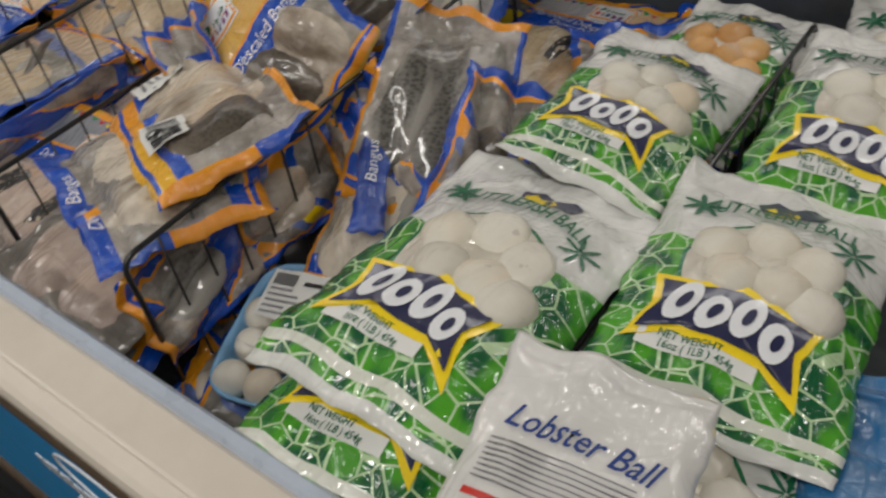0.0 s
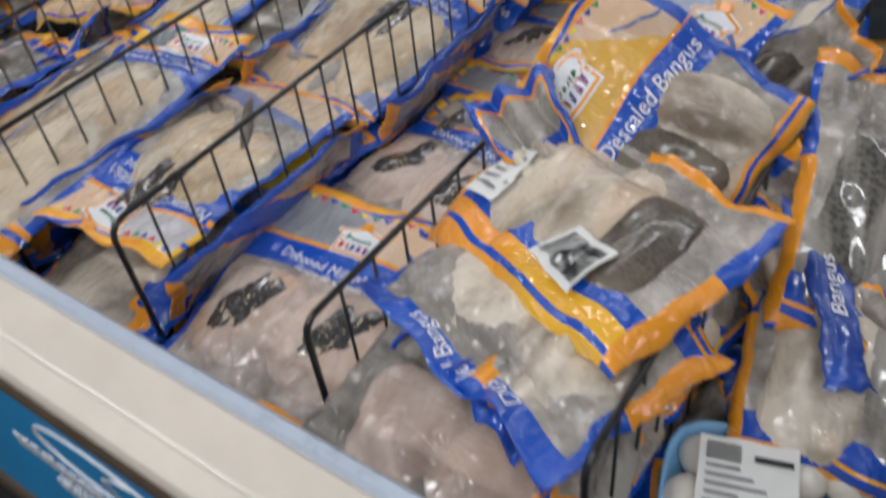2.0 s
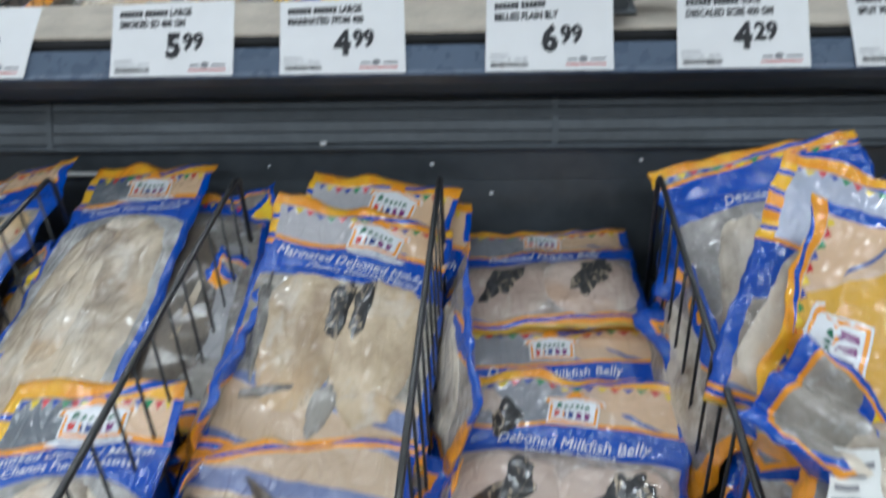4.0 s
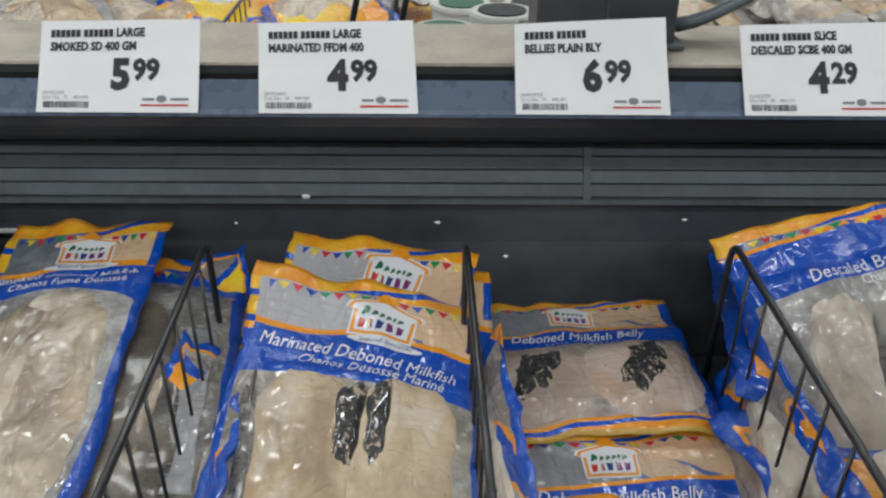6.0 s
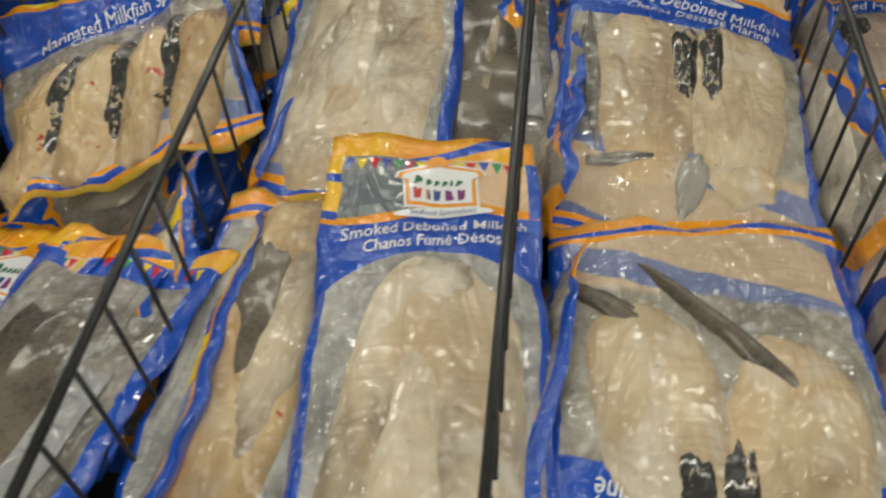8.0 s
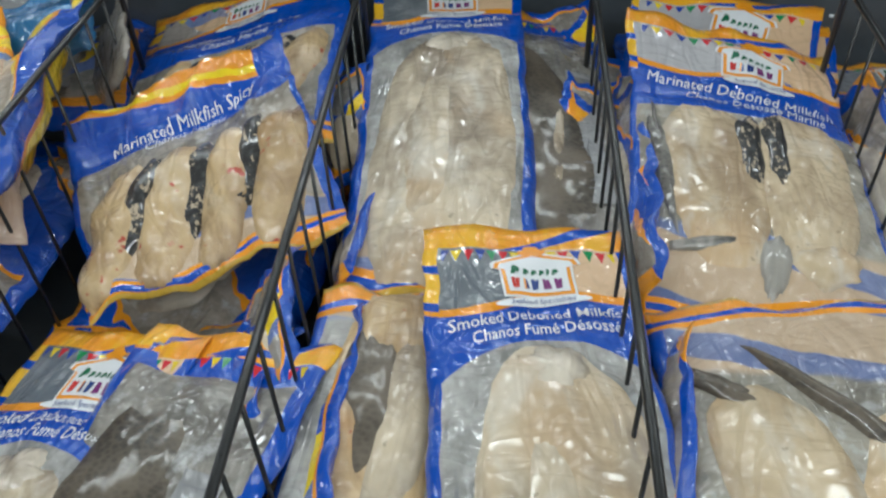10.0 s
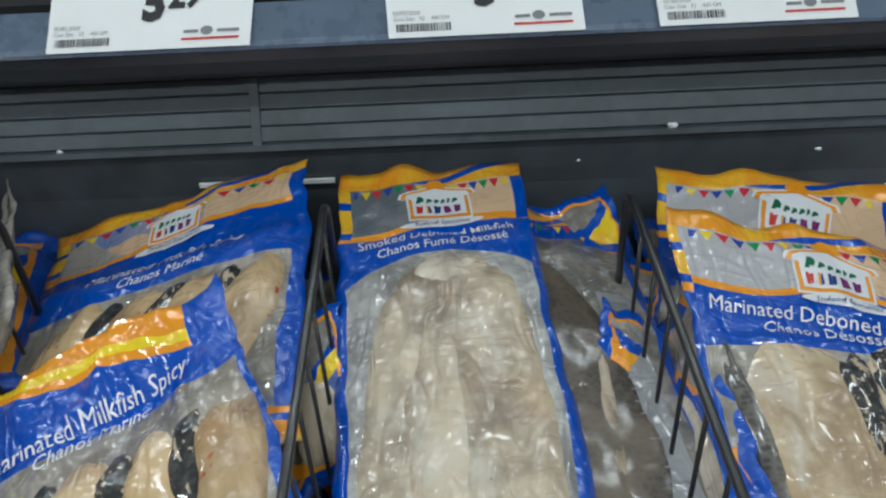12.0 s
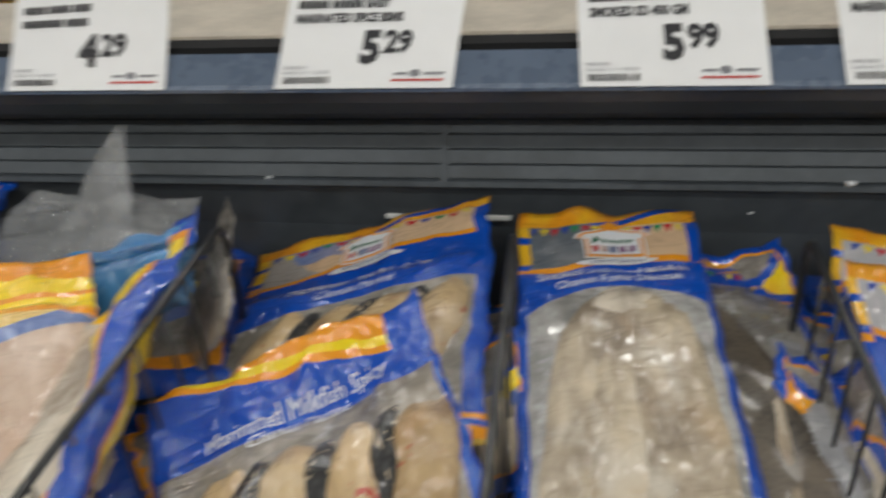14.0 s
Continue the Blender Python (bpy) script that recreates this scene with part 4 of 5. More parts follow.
# centre wall: plain black below, louvred grille, overhanging fascia
fpart("well_back", profile_bm([(1.312, WELL_Z), (1.300, 0.80), (1.287, 0.862), (1.36, 0.862), (1.36, WELL_Z)], X0, X1), M_BLACK, "black well back")
fpart("grille_sill", profile_bm([(1.284, 0.862), (1.279, 0.866), (1.281, 0.872), (1.36, 0.872), (1.36, 0.862)], X0, X1), M_SLAT)
fpart("grille_back", box_bm(X0, X1, 1.345, 1.36, 0.872, 0.94), M_BLACK)
joints = [-4.38, -3.575, -2.77, -1.972, -1.164, -0.36, 0.445, 1.25]
for i in range(len(joints) - 1):
    a, b = joints[i] + 0.005, joints[i + 1] - 0.005
    for k in range(4):
        z, y = 0.8735 + k * 0.0155, 1.286 + k * 0.0085
        fpart("slat", profile_bm([(y, z), (y - 0.001, z + 0.0016), (y + 0.0068, z + 0.0143), (y + 0.0095, z + 0.0143), (y + 0.004, z)], a, b), M_SLAT)
for jx in joints:
    fpart("grille_joint", profile_bm([(1.282, 0.872), (1.315, 0.936), (1.34, 0.936), (1.34, 0.872)], jx - 0.005, jx + 0.005), M_SLAT)
fpart("fascia", profile_bm([(1.318, 0.936), (1.272, 0.962), (1.246, 0.985), (1.238, 1.0), (1.25, 1.006), (1.5, 1.0), (1.5, 0.936)], X0, X1), M_BLACK, "black sloping fascia")
fpart("tag_rail", profile_bm([(1.2365, 1.0005), (1.232, 1.0025), (1.232, 1.006), (1.238, 1.009), (1.2655, 1.0355), (1.2675, 1.0345), (1.246, 1.0045)], X0, X1), M_RAIL, "glossy blue-grey price rail")
fpart("cap_strip", profile_bm([(1.266, 1.012), (1.276, 1.0395), (1.296, 1.0425), (1.3, 1.0395), (1.3, 1.008)], X0, X1), M_DULL)
fpart("cap", profile_bm([(1.3, 1.005), (1.3, 1.038), (1.306, 1.043), (1.478, 1.043), (1.486, 1.038), (1.486, 1.005)], X0, X1), M_STEEL, "worn brown steel cap")
# far well, its rim and front
fpart("far_fascia", profile_bm([(1.486, 1.04), (1.5, 1.0), (1.47, 0.936), (1.40, 0.936), (1.40, 1.04)], X0, X1), M_BLACK)
fpart("far_well_back", box_bm(X0, X1, 1.362, 1.48, WELL_Z, 0.936), M_BLACK)
fpart("far_well_base", box_bm(X0, X1, 1.362, 3.0, 0.3, WELL_Z), M_BLACK)
fpart("far_rim", box_bm(X0, X1, 3.0, 3.13, 0.0, 0.9, 0.008), M_RIM)
fpart("end_cap", box_bm(X0 - 0.12, X0, 0.11, 3.13, 0.0, 0.9, 0.01), M_RIM)
fpart("end_cap", box_bm(X1, X1 + 0.12, 0.11, 3.13, 0.0, 0.9, 0.01), M_RIM)

# pale strokes of the poster on the blue front: a fish outline and rows of writing bars
def poster(x):
    root = tagged(new("poster_print"), "pale fish outline and rows of writing on blue board", "poster")
    root.location = (x, 0.1245, 0.66)
    ring = []
    for k in range(25):
        a = 2 * math.pi * k / 24
        ring.append((0.11 * math.cos(a), 0, 0.105 + 0.042 * math.sin(a)))
    vs, fs = tube(ring, 0.0022, 5)
    link_mesh("fish_outline", vs, fs, M_WHITE_INK, root)
    vs, fs = tube([(0.02, 0, 0.075), (0.0, 0, 0.105), (0.03, 0, 0.125), (0.06, 0, 0.135)], 0.002, 5)
    link_mesh("fin_outline", vs, fs, M_WHITE_INK, root)
    rng = random.Random(int(x * 100))
    for row, (z, hh, half) in enumerate(((0.03, 0.017, 0.2), (-0.01, 0.007, 0.14), (-0.035, 0.012, 0.16), (-0.07, 0.01, 0.1))):
        px = -half
        while px < half:
            wd = rng.uniform(0.010, 0.02)
            part("writing_bar", box_bm(px, px + wd * 0.75, -0.0012, 0.001, z - hh, z + hh * rng.uniform(0.5, 1)), M_WHITE_INK, root)
            px += wd
    return root


for px in (-2.53, -1.86, -1.19, -0.62, 0.05):
    poster(px)

# ---- wire dividers ----
def wire_divider(x, y0=0.3, y1=1.108, z=ROD_Z, skew=0.0):
    root = tagged(new("wire_divider"), "black coated wire divider standing across the freezer well", "divider", "wire dividers")
    root.location = (x, y0, 0)
    L = y1 - y0
    r = 0.018
    arc = [(0, r - r * math.sin(a), z - r + r * math.cos(a)) for a in (math.pi / 2, math.pi / 3, math.pi / 6, 0)]
    arc2 = [(0, L - r + r * math.sin(a), z - r + r * math.cos(a)) for a in (0, math.pi / 6, math.pi / 3, math.pi / 2)]
    loop = [(0, 0, WELL_Z)] + arc + arc2 + [(0, L, WELL_Z)]
    vs, fs = tube(loop, 0.0037, 10)
    link_mesh("frame", vs, fs, M_WIRE, root)
    vs, fs = tube([(0, 0.002, WELL_Z + 0.01), (0, L - 0.002, WELL_Z + 0.01)], 0.003, 6)
    link_mesh("foot_rod", vs, fs, M_WIRE, root)
    vs, fs = tube([(0, 0, WELL_Z), (0, 0, z - 0.001)], 0.0019, 6)
    n = round(L / 0.0505)
    first = None
    for k in range(1, n):
        if first is None:
            ob = first = link_mesh("wire", vs, fs, M_WIRE, root)
        else:
            ob = new("wire", first.data)
            ob.parent = root
        ob.location = (0.0028, L * k / n, 0)
    root.rotation_euler = (0, 0, radians(skew))
    return root


for dx, sk in ((-2.75, 0), (-2.46, 0), (-2.165, 0.5), (-1.845, 2.0), (-1.588, 1.2), (-1.312, 1.0), (-1.036, 0), (-0.751, 0), (-0.263, 0), (0.25, 0)):
    wire_divider(dx, skew=sk)
for k in range(9):
    wire_divider(-3.1 + 0.33 * k, 1.62, 2.45, 0.9)

# ---- price tags on the rail ----


def price_tag(x, w, lines, price, seed):
    root = tagged(new("price_tag"), "white paper price tag with bold black print, clipped in rail", "price tag", "price tags")
    root.location = (x, 1.2335, 1.004)
    tilt = 43.0
    root.rotation_euler = (radians(tilt), 0, 0)
    rng = random.Random(seed)
    lean, curl = rng.uniform(-0.012, 0.008), rng.uniform(0.004, 0.012)
    hgt = 0.118

    def bend(px, py, off=0.0):
        f = py / hgt
        return (px + lean * f, py + 0.006 * f * (px / w), off + 0.0055 + curl * f * f * (0.4 + (px / w + 0.5) * rng_k))
    rng_k = rng.uniform(-1.2, 1.2)
    n = 10
    verts, faces = [], []
    for s in (0, -0.0006):
        for j in range(n + 1):
            for i in range(n + 1):
                verts.append(bend((i / n - 0.5) * w, j / n * hgt, s))
    for s in (0, 1):
        for j in range(n):
            for i in range(n):
                a = s * (n + 1) ** 2 + j * (n + 1) + i
                q = (a, a + 1, a + n + 2, a + n + 1)
                faces.append(q if s == 0 else q[::-1])
    sheet = link_mesh("sheet", verts, faces, M_PAPER, root)

    def put(name, vs, fs, m):
        return link_mesh(name, [bend(px, py, 0.0009) for px, py in vs], fs, m, root, "", None, False)

    def bar(name, x0, y0, x1, y1, m):
        k = 4
        vs = [(x0 + (x1 - x0) * i / k, y) for y in (y0, y1) for i in range(k + 1)]
        return put(name, vs, [(i, i + 1, i + k + 2, i + k + 1) for i in range(k)], m)

    def line(text, x0, y, size, fat, squeeze, m=M_BLACK_INK, right=False):
        vs, fs = letters(text, 0.0, fat)
        lo, hi = min(v.x for v in vs), max(v.x for v in vs)
        base = hi if right else lo
        put("print", [(x0 + (v.x - base) * size * squeeze, y + v.y * size) for v in vs], fs, m)
        return (hi - lo) * size * squeeze
    y = hgt - 0.017
    xl = -w / 2 + 0.012
    for row, (lead, text) in enumerate(lines):
        xx = xl
        for wd in lead:
            end = xx + wd
            while xx < end - 0.003:
                bar("print_bar", xx, y - 0.0048, xx + 0.0048, y + 0.0048, M_BLACK_INK)
                xx += 0.0058
            xx += 0.003
        if text:
            line(text, xx, y, 0.0152, 0.045, 0.72)
        y -= 0.0175
    whole, cents = price.split(".")
    line(whole, w * 0.07, 0.046, 0.052, 0.05, 0.85, right=True)
    line(cents, w * 0.085, 0.0525, 0.036, 0.045, 0.85)
    line("05/05/2020", xl - 0.006, 0.0245, 0.0062, 0.0, 0.9, M_GREY_INK)
    line("Case Size   33    400 GM", xl - 0.006, 0.0185, 0.0058, 0.0, 0.9, M_GREY_INK)
    px = xl - 0.004
    while px < xl + 0.048:
        bw = rng.choice((0.0006, 0.001, 0.0016))
        bar("code_bar", px, 0.0055, px + bw, 0.0135, M_BLACK_INK)
        px += bw + rng.choice((0.0007, 0.0012))
    # maker's mark: a small oval shell between two strokes, red rule beneath
    for q, (a, b) in enumerate(((0.030, 0.044), (0.062, 0.083))):
        bar("mark_stroke", w / 2 - 0.094 + a, 0.0145, w / 2 - 0.094 + b, 0.0175, M_GREY_INK)
    put("mark_shell", oval(w / 2 - 0.042, 0.0165, 0.006, 0.0045, 12), [tuple(range(12))], M_GREY_INK)
    bar("mark_rule", w / 2 - 0.066, 0.0075, w / 2 - 0.011, 0.0098, M_RED_INK)
    return root


price_tag(-2.365, 0.195, (((0.03, 0.028, 0.022), ""), ((0.05, 0.03), "")), "4.29", 1)
price_tag(-2.043, 0.195, (((0.037, 0.033), "BABY"), ((), "MARINATED SPICE BSMS")), "5.29", 2)
price_tag(-1.722, 0.184, (((0.037, 0.033), "LARGE"), ((), "SMOKED SD 400 GM")), "5.99", 3)
price_tag(-1.470, 0.182, (((0.037, 0.033), "LARGE"), ((), "MARINATED FFDM 400")), "4.99", 4)
price_tag(-1.178, 0.178, (((0.037, 0.033), ""), ((), "BELLIES PLAIN BLY")), "6.99", 5)
price_tag(-0.914, 0.178, (((0.037, 0.033), "SLICE"), ((), "DESCALED SCBE 400 GM")), "4.29", 6)
price_tag(-0.675, 0.18, (((0.037, 0.033), ""), ((), "SPLIT MARI")), "4.29", 7)
price_tag(-2.62, 0.18, (((0.03, 0.028), ""), ((0.05, 0.03), "")), "4.99", 8)


# ---- packs, bay by bay ----
# bay of smoked fish
smoked_pack((-1.767, 0.984, 0.822), (5.9, -1.7, 3.8), 0.188, 0.543, 11)
reverse_pack((-1.652, 0.985, 0.792), (5, 8, 7), 0.17, 0.47, 12)
smoked_pack((-1.644, 0.512, 0.815), (2.5, 4, 7), 0.182, 0.53, 13)
smoked_pack((-1.778, 0.490, 0.785), (-3, -3, 180), 0.15, 0.45, 14, dark=True)
# bay of marinated fish
marinated_pack((-1.442, 0.928, 0.798), (9.5, 8, 0), 0.25, 0.43, 15, twist=0.014)
marinated_pack((-1.436, 0.530, 0.802), (4.5, 3.0, 183.5), 0.238, 0.40, 16, tail_up=True)
marinated_pack((-1.455, 1.06, 0.745), (24, 2, -9), 0.235, 0.41, 17)
marinated_pack((-1.42, 1.045, 0.725), (24, 2, -2), 0.245, 0.41, 18)
# bay of spiced fish
spicy_pack((-2.040, 1.073, 0.808), (5.6, -13.8, 4), 0.295, 0.36, 19)
spicy_pack((-2.015, 0.862, 0.812), (9, -13, 22), 0.262, 0.275, 20, film=M_BABY_FOLD, curl=0.014, ruck=0.0085, corner=0.03)
smoked_pack((-2.085, 0.44, 0.757), (4, -12, -14), 0.185, 0.48, 21)
rp = reverse_pack((-1.965, 0.44, 0.778), (5, -8, -15), 0.19, 0.44, 22)
barcode_label(rp, -0.035, -0.15, 0.085, 0.055, 4)
for k in range(6):
    rp.patch("print_line", quad(-0.05, 0.02 - 0.012 * k, 0.02 - 0.01 * (k % 3), 0.0225 - 0.012 * k), M_BLACK_INK, 0.012, "", None, 1)
reverse_pack((-2.06, 0.40, 0.735), (3, -6, 12), 0.19, 0.40, 28)
for k, (at, turn) in enumerate((((-1.622, 1.165, 0.778), (24, -8, 12)), ((-1.612, 1.09, 0.775), (20, 14, -14)), ((-1.60, 0.98, 0.785), (14, 38, 4)), ((-1.875, 0.98, 0.79), (12, -44, 6)), ((-1.895, 0.66, 0.785), (14, -40, -6)), ((-1.89, 0.53, 0.765), (6, -48, 4)), ((-1.925, 0.60, 0.77), (10, -20, -24)))):
    be = Bag("frozen_fish_pack", "orange and blue pack end between packs and divider", "frozen fish", at, turn, 0.09, 0.16, (M_BACK_WIDE, M_BACK, M_BACK_WIDE, M_BACK, M_BACK, M_BACK, M_BACK_WIDE)[k], 0.008, 0.007, seed=430 + k, header=0.85, group="smoked fish packs")
    be.lump("fish_piece", 0.0, -0.03, 0.025, 0.04, 0.006, M_SMOKED, 0, 2.4, 0.1, "", 0.1, k)
# bay of bellies
belly_pack((-1.181, 1.122, 0.735), (-3.5, -2, 1), 0.266, 0.275, 23)
belly_pack((-1.172, 0.865, 0.722), (4, 0, 3), 0.275, 0.28, 24)
belly_pack((-1.172, 0.725, 0.740), (3, -4, -9), 0.252, 0.315, 25)
belly_pack((-1.165, 0.42, 0.755), (7, 0, 4), 0.275, 0.33, 26)

# bay of sliced fish: bags thrown in on top of one another
steak_bag((-0.875, 1.06, 0.825), (31, -10, 6), 0.28, 0.30, 31, M_STEAK_FILM, 3, crumple=0.005)
qb = steak_bag((-0.918, 0.753, 0.960), (36.5, 9.9, -19.9), 0.195, 0.265, 32, M_HEADER_FILM, 2, text=False, crumple=0.005, puff=0.012)
house_badge(qb, 0.035, 0.075, 0.05, 0)
qc = steak_bag((-0.880, 0.695, 0.945), (34, -44, 63), 0.20, 0.265, 33, M_HEADER_GOLD, 2, flesh=(M_SKIN, M_STEAK), text=False, crumple=0.007, puff=0.018, lean=4, low=0.22, long=0.2)
house_badge(qc, -0.03, 0.085, 0.06, 0)
qc.words("Descaled Bangus", 0.01, 0.006, 0.027, M_WHITE_INK, 0, 0.2, 0.0, 0.3, 0.85)
qd = steak_bag((-0.864, 0.532, 0.905), (9, -6, -21), 0.295, 0.225, 34, M_STEAK_SIDE, 3, flesh=(M_STEAK, M_STEAK, M_SKIN), text=False, crumple=0.006, lean=4, low=-0.06, long=0.34)
barcode_label(qd, -0.108, -0.015, 0.035, 0.075, 4, False)
barcode_label(qd, 0.045, -0.052, 0.062, 0.055, -6)
qe = steak_bag((-0.868, 0.428, 0.868), (8, 0, 161), 0.285, 0.22, 35, M_STEAK_BAND, 2, flesh=(M_STEAK, M_STEAK), lean=28, low=0.08, long=0.36, text=False, crumple=0.006, flavour="crumpled orange and blue bag of frozen fish pieces")
qe.words("Descaled Bangus", 0.0, 0.0935, 0.024, M_WHITE_INK, 0, 0.2, 0.0, 0.3, 0.9)
steak_bag((-0.892, 0.318, 0.800), (6, 6, 0), 0.26, 0.18, 36, M_CLEAR, 2, flesh=(M_BELLY,), text=False, puff=0.014, crumple=0.004, flavour="clear bag of grey frozen fish beside the rim")
# wide bay with split fish, a tray and ball bags
steak_bag((-0.640, 0.735, 0.872), (32, 14, 22), 0.19, 0.30, 41, M_CLEAR_EDGED, 2, flesh=(M_SILVER, M_SILVER), text=False, lean=-8, low=0.02, long=0.38, crumple=0.006, flavour="clear orange-edged bag of silver split fish")
r2 = Bag("frozen_fish_bag", "twisted blue strip of a fish bag with white print", "frozen fish", (-0.654, 0.616, 0.862), (19, 10, 36), 0.05, 0.2, M_BLUE_FOIL, 0.006, 0.005, seed=42, group="fish steak bags", pinch=0.25)
r2.words("Bangus", 0.0, 0.0, 0.026, M_WHITE_INK, 90, 0.2, 0, 0, 0.9)
steak_bag((-0.600, 0.605, 0.785), (20, -3, 12), 0.23, 0.25, 43, M_CLEAR_EDGED, 2, flesh=(M_STEAK, M_SILVER), lean=-4, low=0.05, long=0.36, crumple=0.006, text=False, flavour="clear bag of pale split fish")
steak_bag((-0.50, 0.575, 0.835), (16, 48, 20), 0.08, 0.26, 44, M_BACK, 1, text=False)
marinated_pack((-0.627, 1.049, 0.787), (-2, -0.4, 4), 0.25, 0.40, 45)
steak_bag((-0.45, 1.0, 0.80), (8, -4, 30), 0.22, 0.3, 46, M_BLUEBAG, 2, text=False)
steak_bag((-0.47, 0.80, 0.80), (4, 6, -30), 0.22, 0.26, 47, M_BLUEBAG, 2)


def ball_tray(at, turn):
    """Foam tray of fish balls under cling film, with a paper sticker."""
    root = tagged(new("fish_ball_tray"), "light blue foam tray of white fish balls with sticker", "fish balls")
    root.matrix_world = pose(*at, *turn)
    w, h, d = 0.2, 0.212, 0.036
    verts, faces = [], []
    rows = ((0.80, 0.0), (0.84, 0.0), (0.93, d * 0.75), (0.97, d), (1.0, d), (1.0, d - 0.006), (0.95, d - 0.007), (0.90, d * 0.6), (0.81, -0.004), (0.5, -0.004))
    rows = ((0.05, 0.003),) + rows[1:]
    m = 48
    for f, z in rows:
        for k in range(m):
            a = 2 * math.pi * k / m
            ca, sa = math.cos(a), math.sin(a)
            r = (abs(ca) ** 5 + abs(sa) ** 5) ** (-0.2)
            verts.append((w / 2 * f * r * ca, h / 2 * f * r * sa, z))
    for r in range(len(rows) - 1):
        for k in range(m):
            faces.append((r * m + k, r * m + (k + 1) % m, (r + 1) * m + (k + 1) % m, (r + 1) * m + k))
    faces.append(tuple(range(m))[::-1])
    faces.append(tuple(range((len(rows) - 1) * m, len(rows) * m)))
    link_mesh("tray", verts, faces, M_TRAY, root)
    rng = random.Random(9)
    for j in range(4):
        for i in range(4):
            bm = bmesh.new()
            bmesh.ops.create_icosphere(bm, subdivisions=3, radius=0.0245)
            for v in bm.verts:
                v.co *= 1 + 0.10 * noise.noise(v.co * 40 + Vector((i * 3.1, j * 5.7, 0)))
                v.co.z *= 0.92
            x, y = -0.068 + 0.0445 * i + (0.004 if j % 2 else -0.003), -0.073 + 0.048 * j
            bmesh.ops.translate(bm, verts=bm.verts, vec=(x + rng.uniform(-0.003, 0.003), y + rng.uniform(-0.003, 0.003), 0.0235 + rng.uniform(0, 0.006)))
            part("fish_ball", bm, M_BALLS, root, "", True)
    # sticker lying over the balls
    n = 8
    vs = []
    for j in range(n + 1):
        for i in range(n + 1):
            sx, sy = (i / n - 0.5) * 0.088, (j / n - 0.5) * 0.075
            vs.append((-0.025 + sx, 0.04 + sy, 0.0575 + 0.002 * math.sin(i * 1.4) * math.cos(j * 1.2)))
    st = link_mesh("sticker", vs, [(j * (n + 1) + i, j * (n + 1) + i + 1, (j + 1) * (n + 1) + i + 1, (j + 1) * (n + 1) + i) for j in range(n) for i in range(n)], M_LABEL, root, "white paper sticker with black print")
    for k in range(12):
        bx = -0.062 + 0.0026 * k
        part("bar", box_bm(bx, bx + 0.0012, 0.052, 0.070, 0.0597, 0.0604), M_BLACK_INK, root)
    for k in range(5):
        yy = 0.044 - k * 0.009
        part("print_line", box_bm(-0.062, -0.062 + 0.03 + 0.012 * (k % 3), yy, yy + 0.003, 0.0597, 0.0604), M_GREY_INK, root)
    part("print_line", box_bm(-0.02, 0.014, 0.056, 0.062, 0.0597, 0.0604), M_BLACK_INK, root)
    # cling film: a few stretched folds across the top
    for k, (a, b) in enumerate((((-0.08, -0.03), (0.085, -0.075)), ((0.03, 0.02), (0.085, -0.02)), ((0.045, 0.085), (0.085, 0.03)))):
        mid = [((a[0] + (b[0] - a[0]) * t), (a[1] + (b[1] - a[1]) * t), 0.046 + 0.004 * math.sin(t * 9 + k)) for t in (0, 0.2, 0.4, 0.6, 0.8, 1)]
        vs, fs = tube(mid, 0.0009, 5)
        link_mesh("film_fold", vs, fs, M_MILKY, root)
    return root


ball_tray((-0.622, 0.415, 0.712), (6, 0, 17))

ball_bag((-0.382, 0.456, 0.930), (-2.2, -0.7, -1), 0.247, 0.375, 51, curl=-0.004)
ball_bag((-0.385, 0.385, 0.872), (-2, 2, 3), 0.24, 0.38, 52)
ball_bag((-0.370, 0.782, 0.926), (-6, 6, 0), 0.20, 0.30, 53, curl=0.02)
ball_bag((-0.150, 0.580, 0.922), (-1, 3.5, 6), 0.222, 0.335, 54)
ball_bag((-0.125, 0.875, 0.925), (6, 0, 2), 0.22, 0.33, 55)
ball_bag((-0.355, 1.0, 0.865), (10, 0, -8), 0.2, 0.28, 56, M_FRIED)
ball_bag((-0.13, 1.11, 0.86), (20, 0, 6), 0.2, 0.25, 57)
ball_bag((-0.13, 0.36, 0.88), (-2, 0, -8), 0.22, 0.34, 58)
food_bag("frozen_food_bag", "light blue plastic bag of frozen food", "frozen food", (0.035, 0.42, 0.90), (4, -8, 12), 0.16, 0.3, M_TEAL_FOIL, 0.025, 0.006, seed=59)

lob = Bag("fish_ball_bag", "milky white bag with blue script and facts table", "fish balls", (-0.172, 0.265, 0.983), (3, 6, 10), 0.163, 0.26, M_MILKY, 0.011, 0.0035, seed=60, header=0.95)
lob.words("Lobster Ball", -0.005, 0.052, 0.030, M_DEEPBLUE_INK, -3, 0.45, 0.008, 0.4, 0.80)
for k in range(8):
    yy = 0.032 - 0.0048 * k
    lob.patch("print_line", quad(-0.066, yy - 0.0006, 0.045 + 0.012 * (k % 3) / 2, yy + 0.0006), M_GREY_INK, 0.0016, "", None, 1)
lob.patch("red_rule", quad(-0.066, -0.017, 0.05, -0.0115), M_RED_INK, 0.0018)
tab = lob.patch("facts_table", quad(-0.068, -0.11, 0.03, -0.026), M_LABEL, 0.0016, "white facts table")
lob.words("Nutrition Facts", -0.022, -0.036, 0.0145, M_BLACK_INK, 0, 0, 0.02, 0, 0.72, off=0.003)
lob.words("Calories", -0.043, -0.062, 0.012, M_BLACK_INK, 0, 0, 0.02, 0, 0.72, off=0.003)
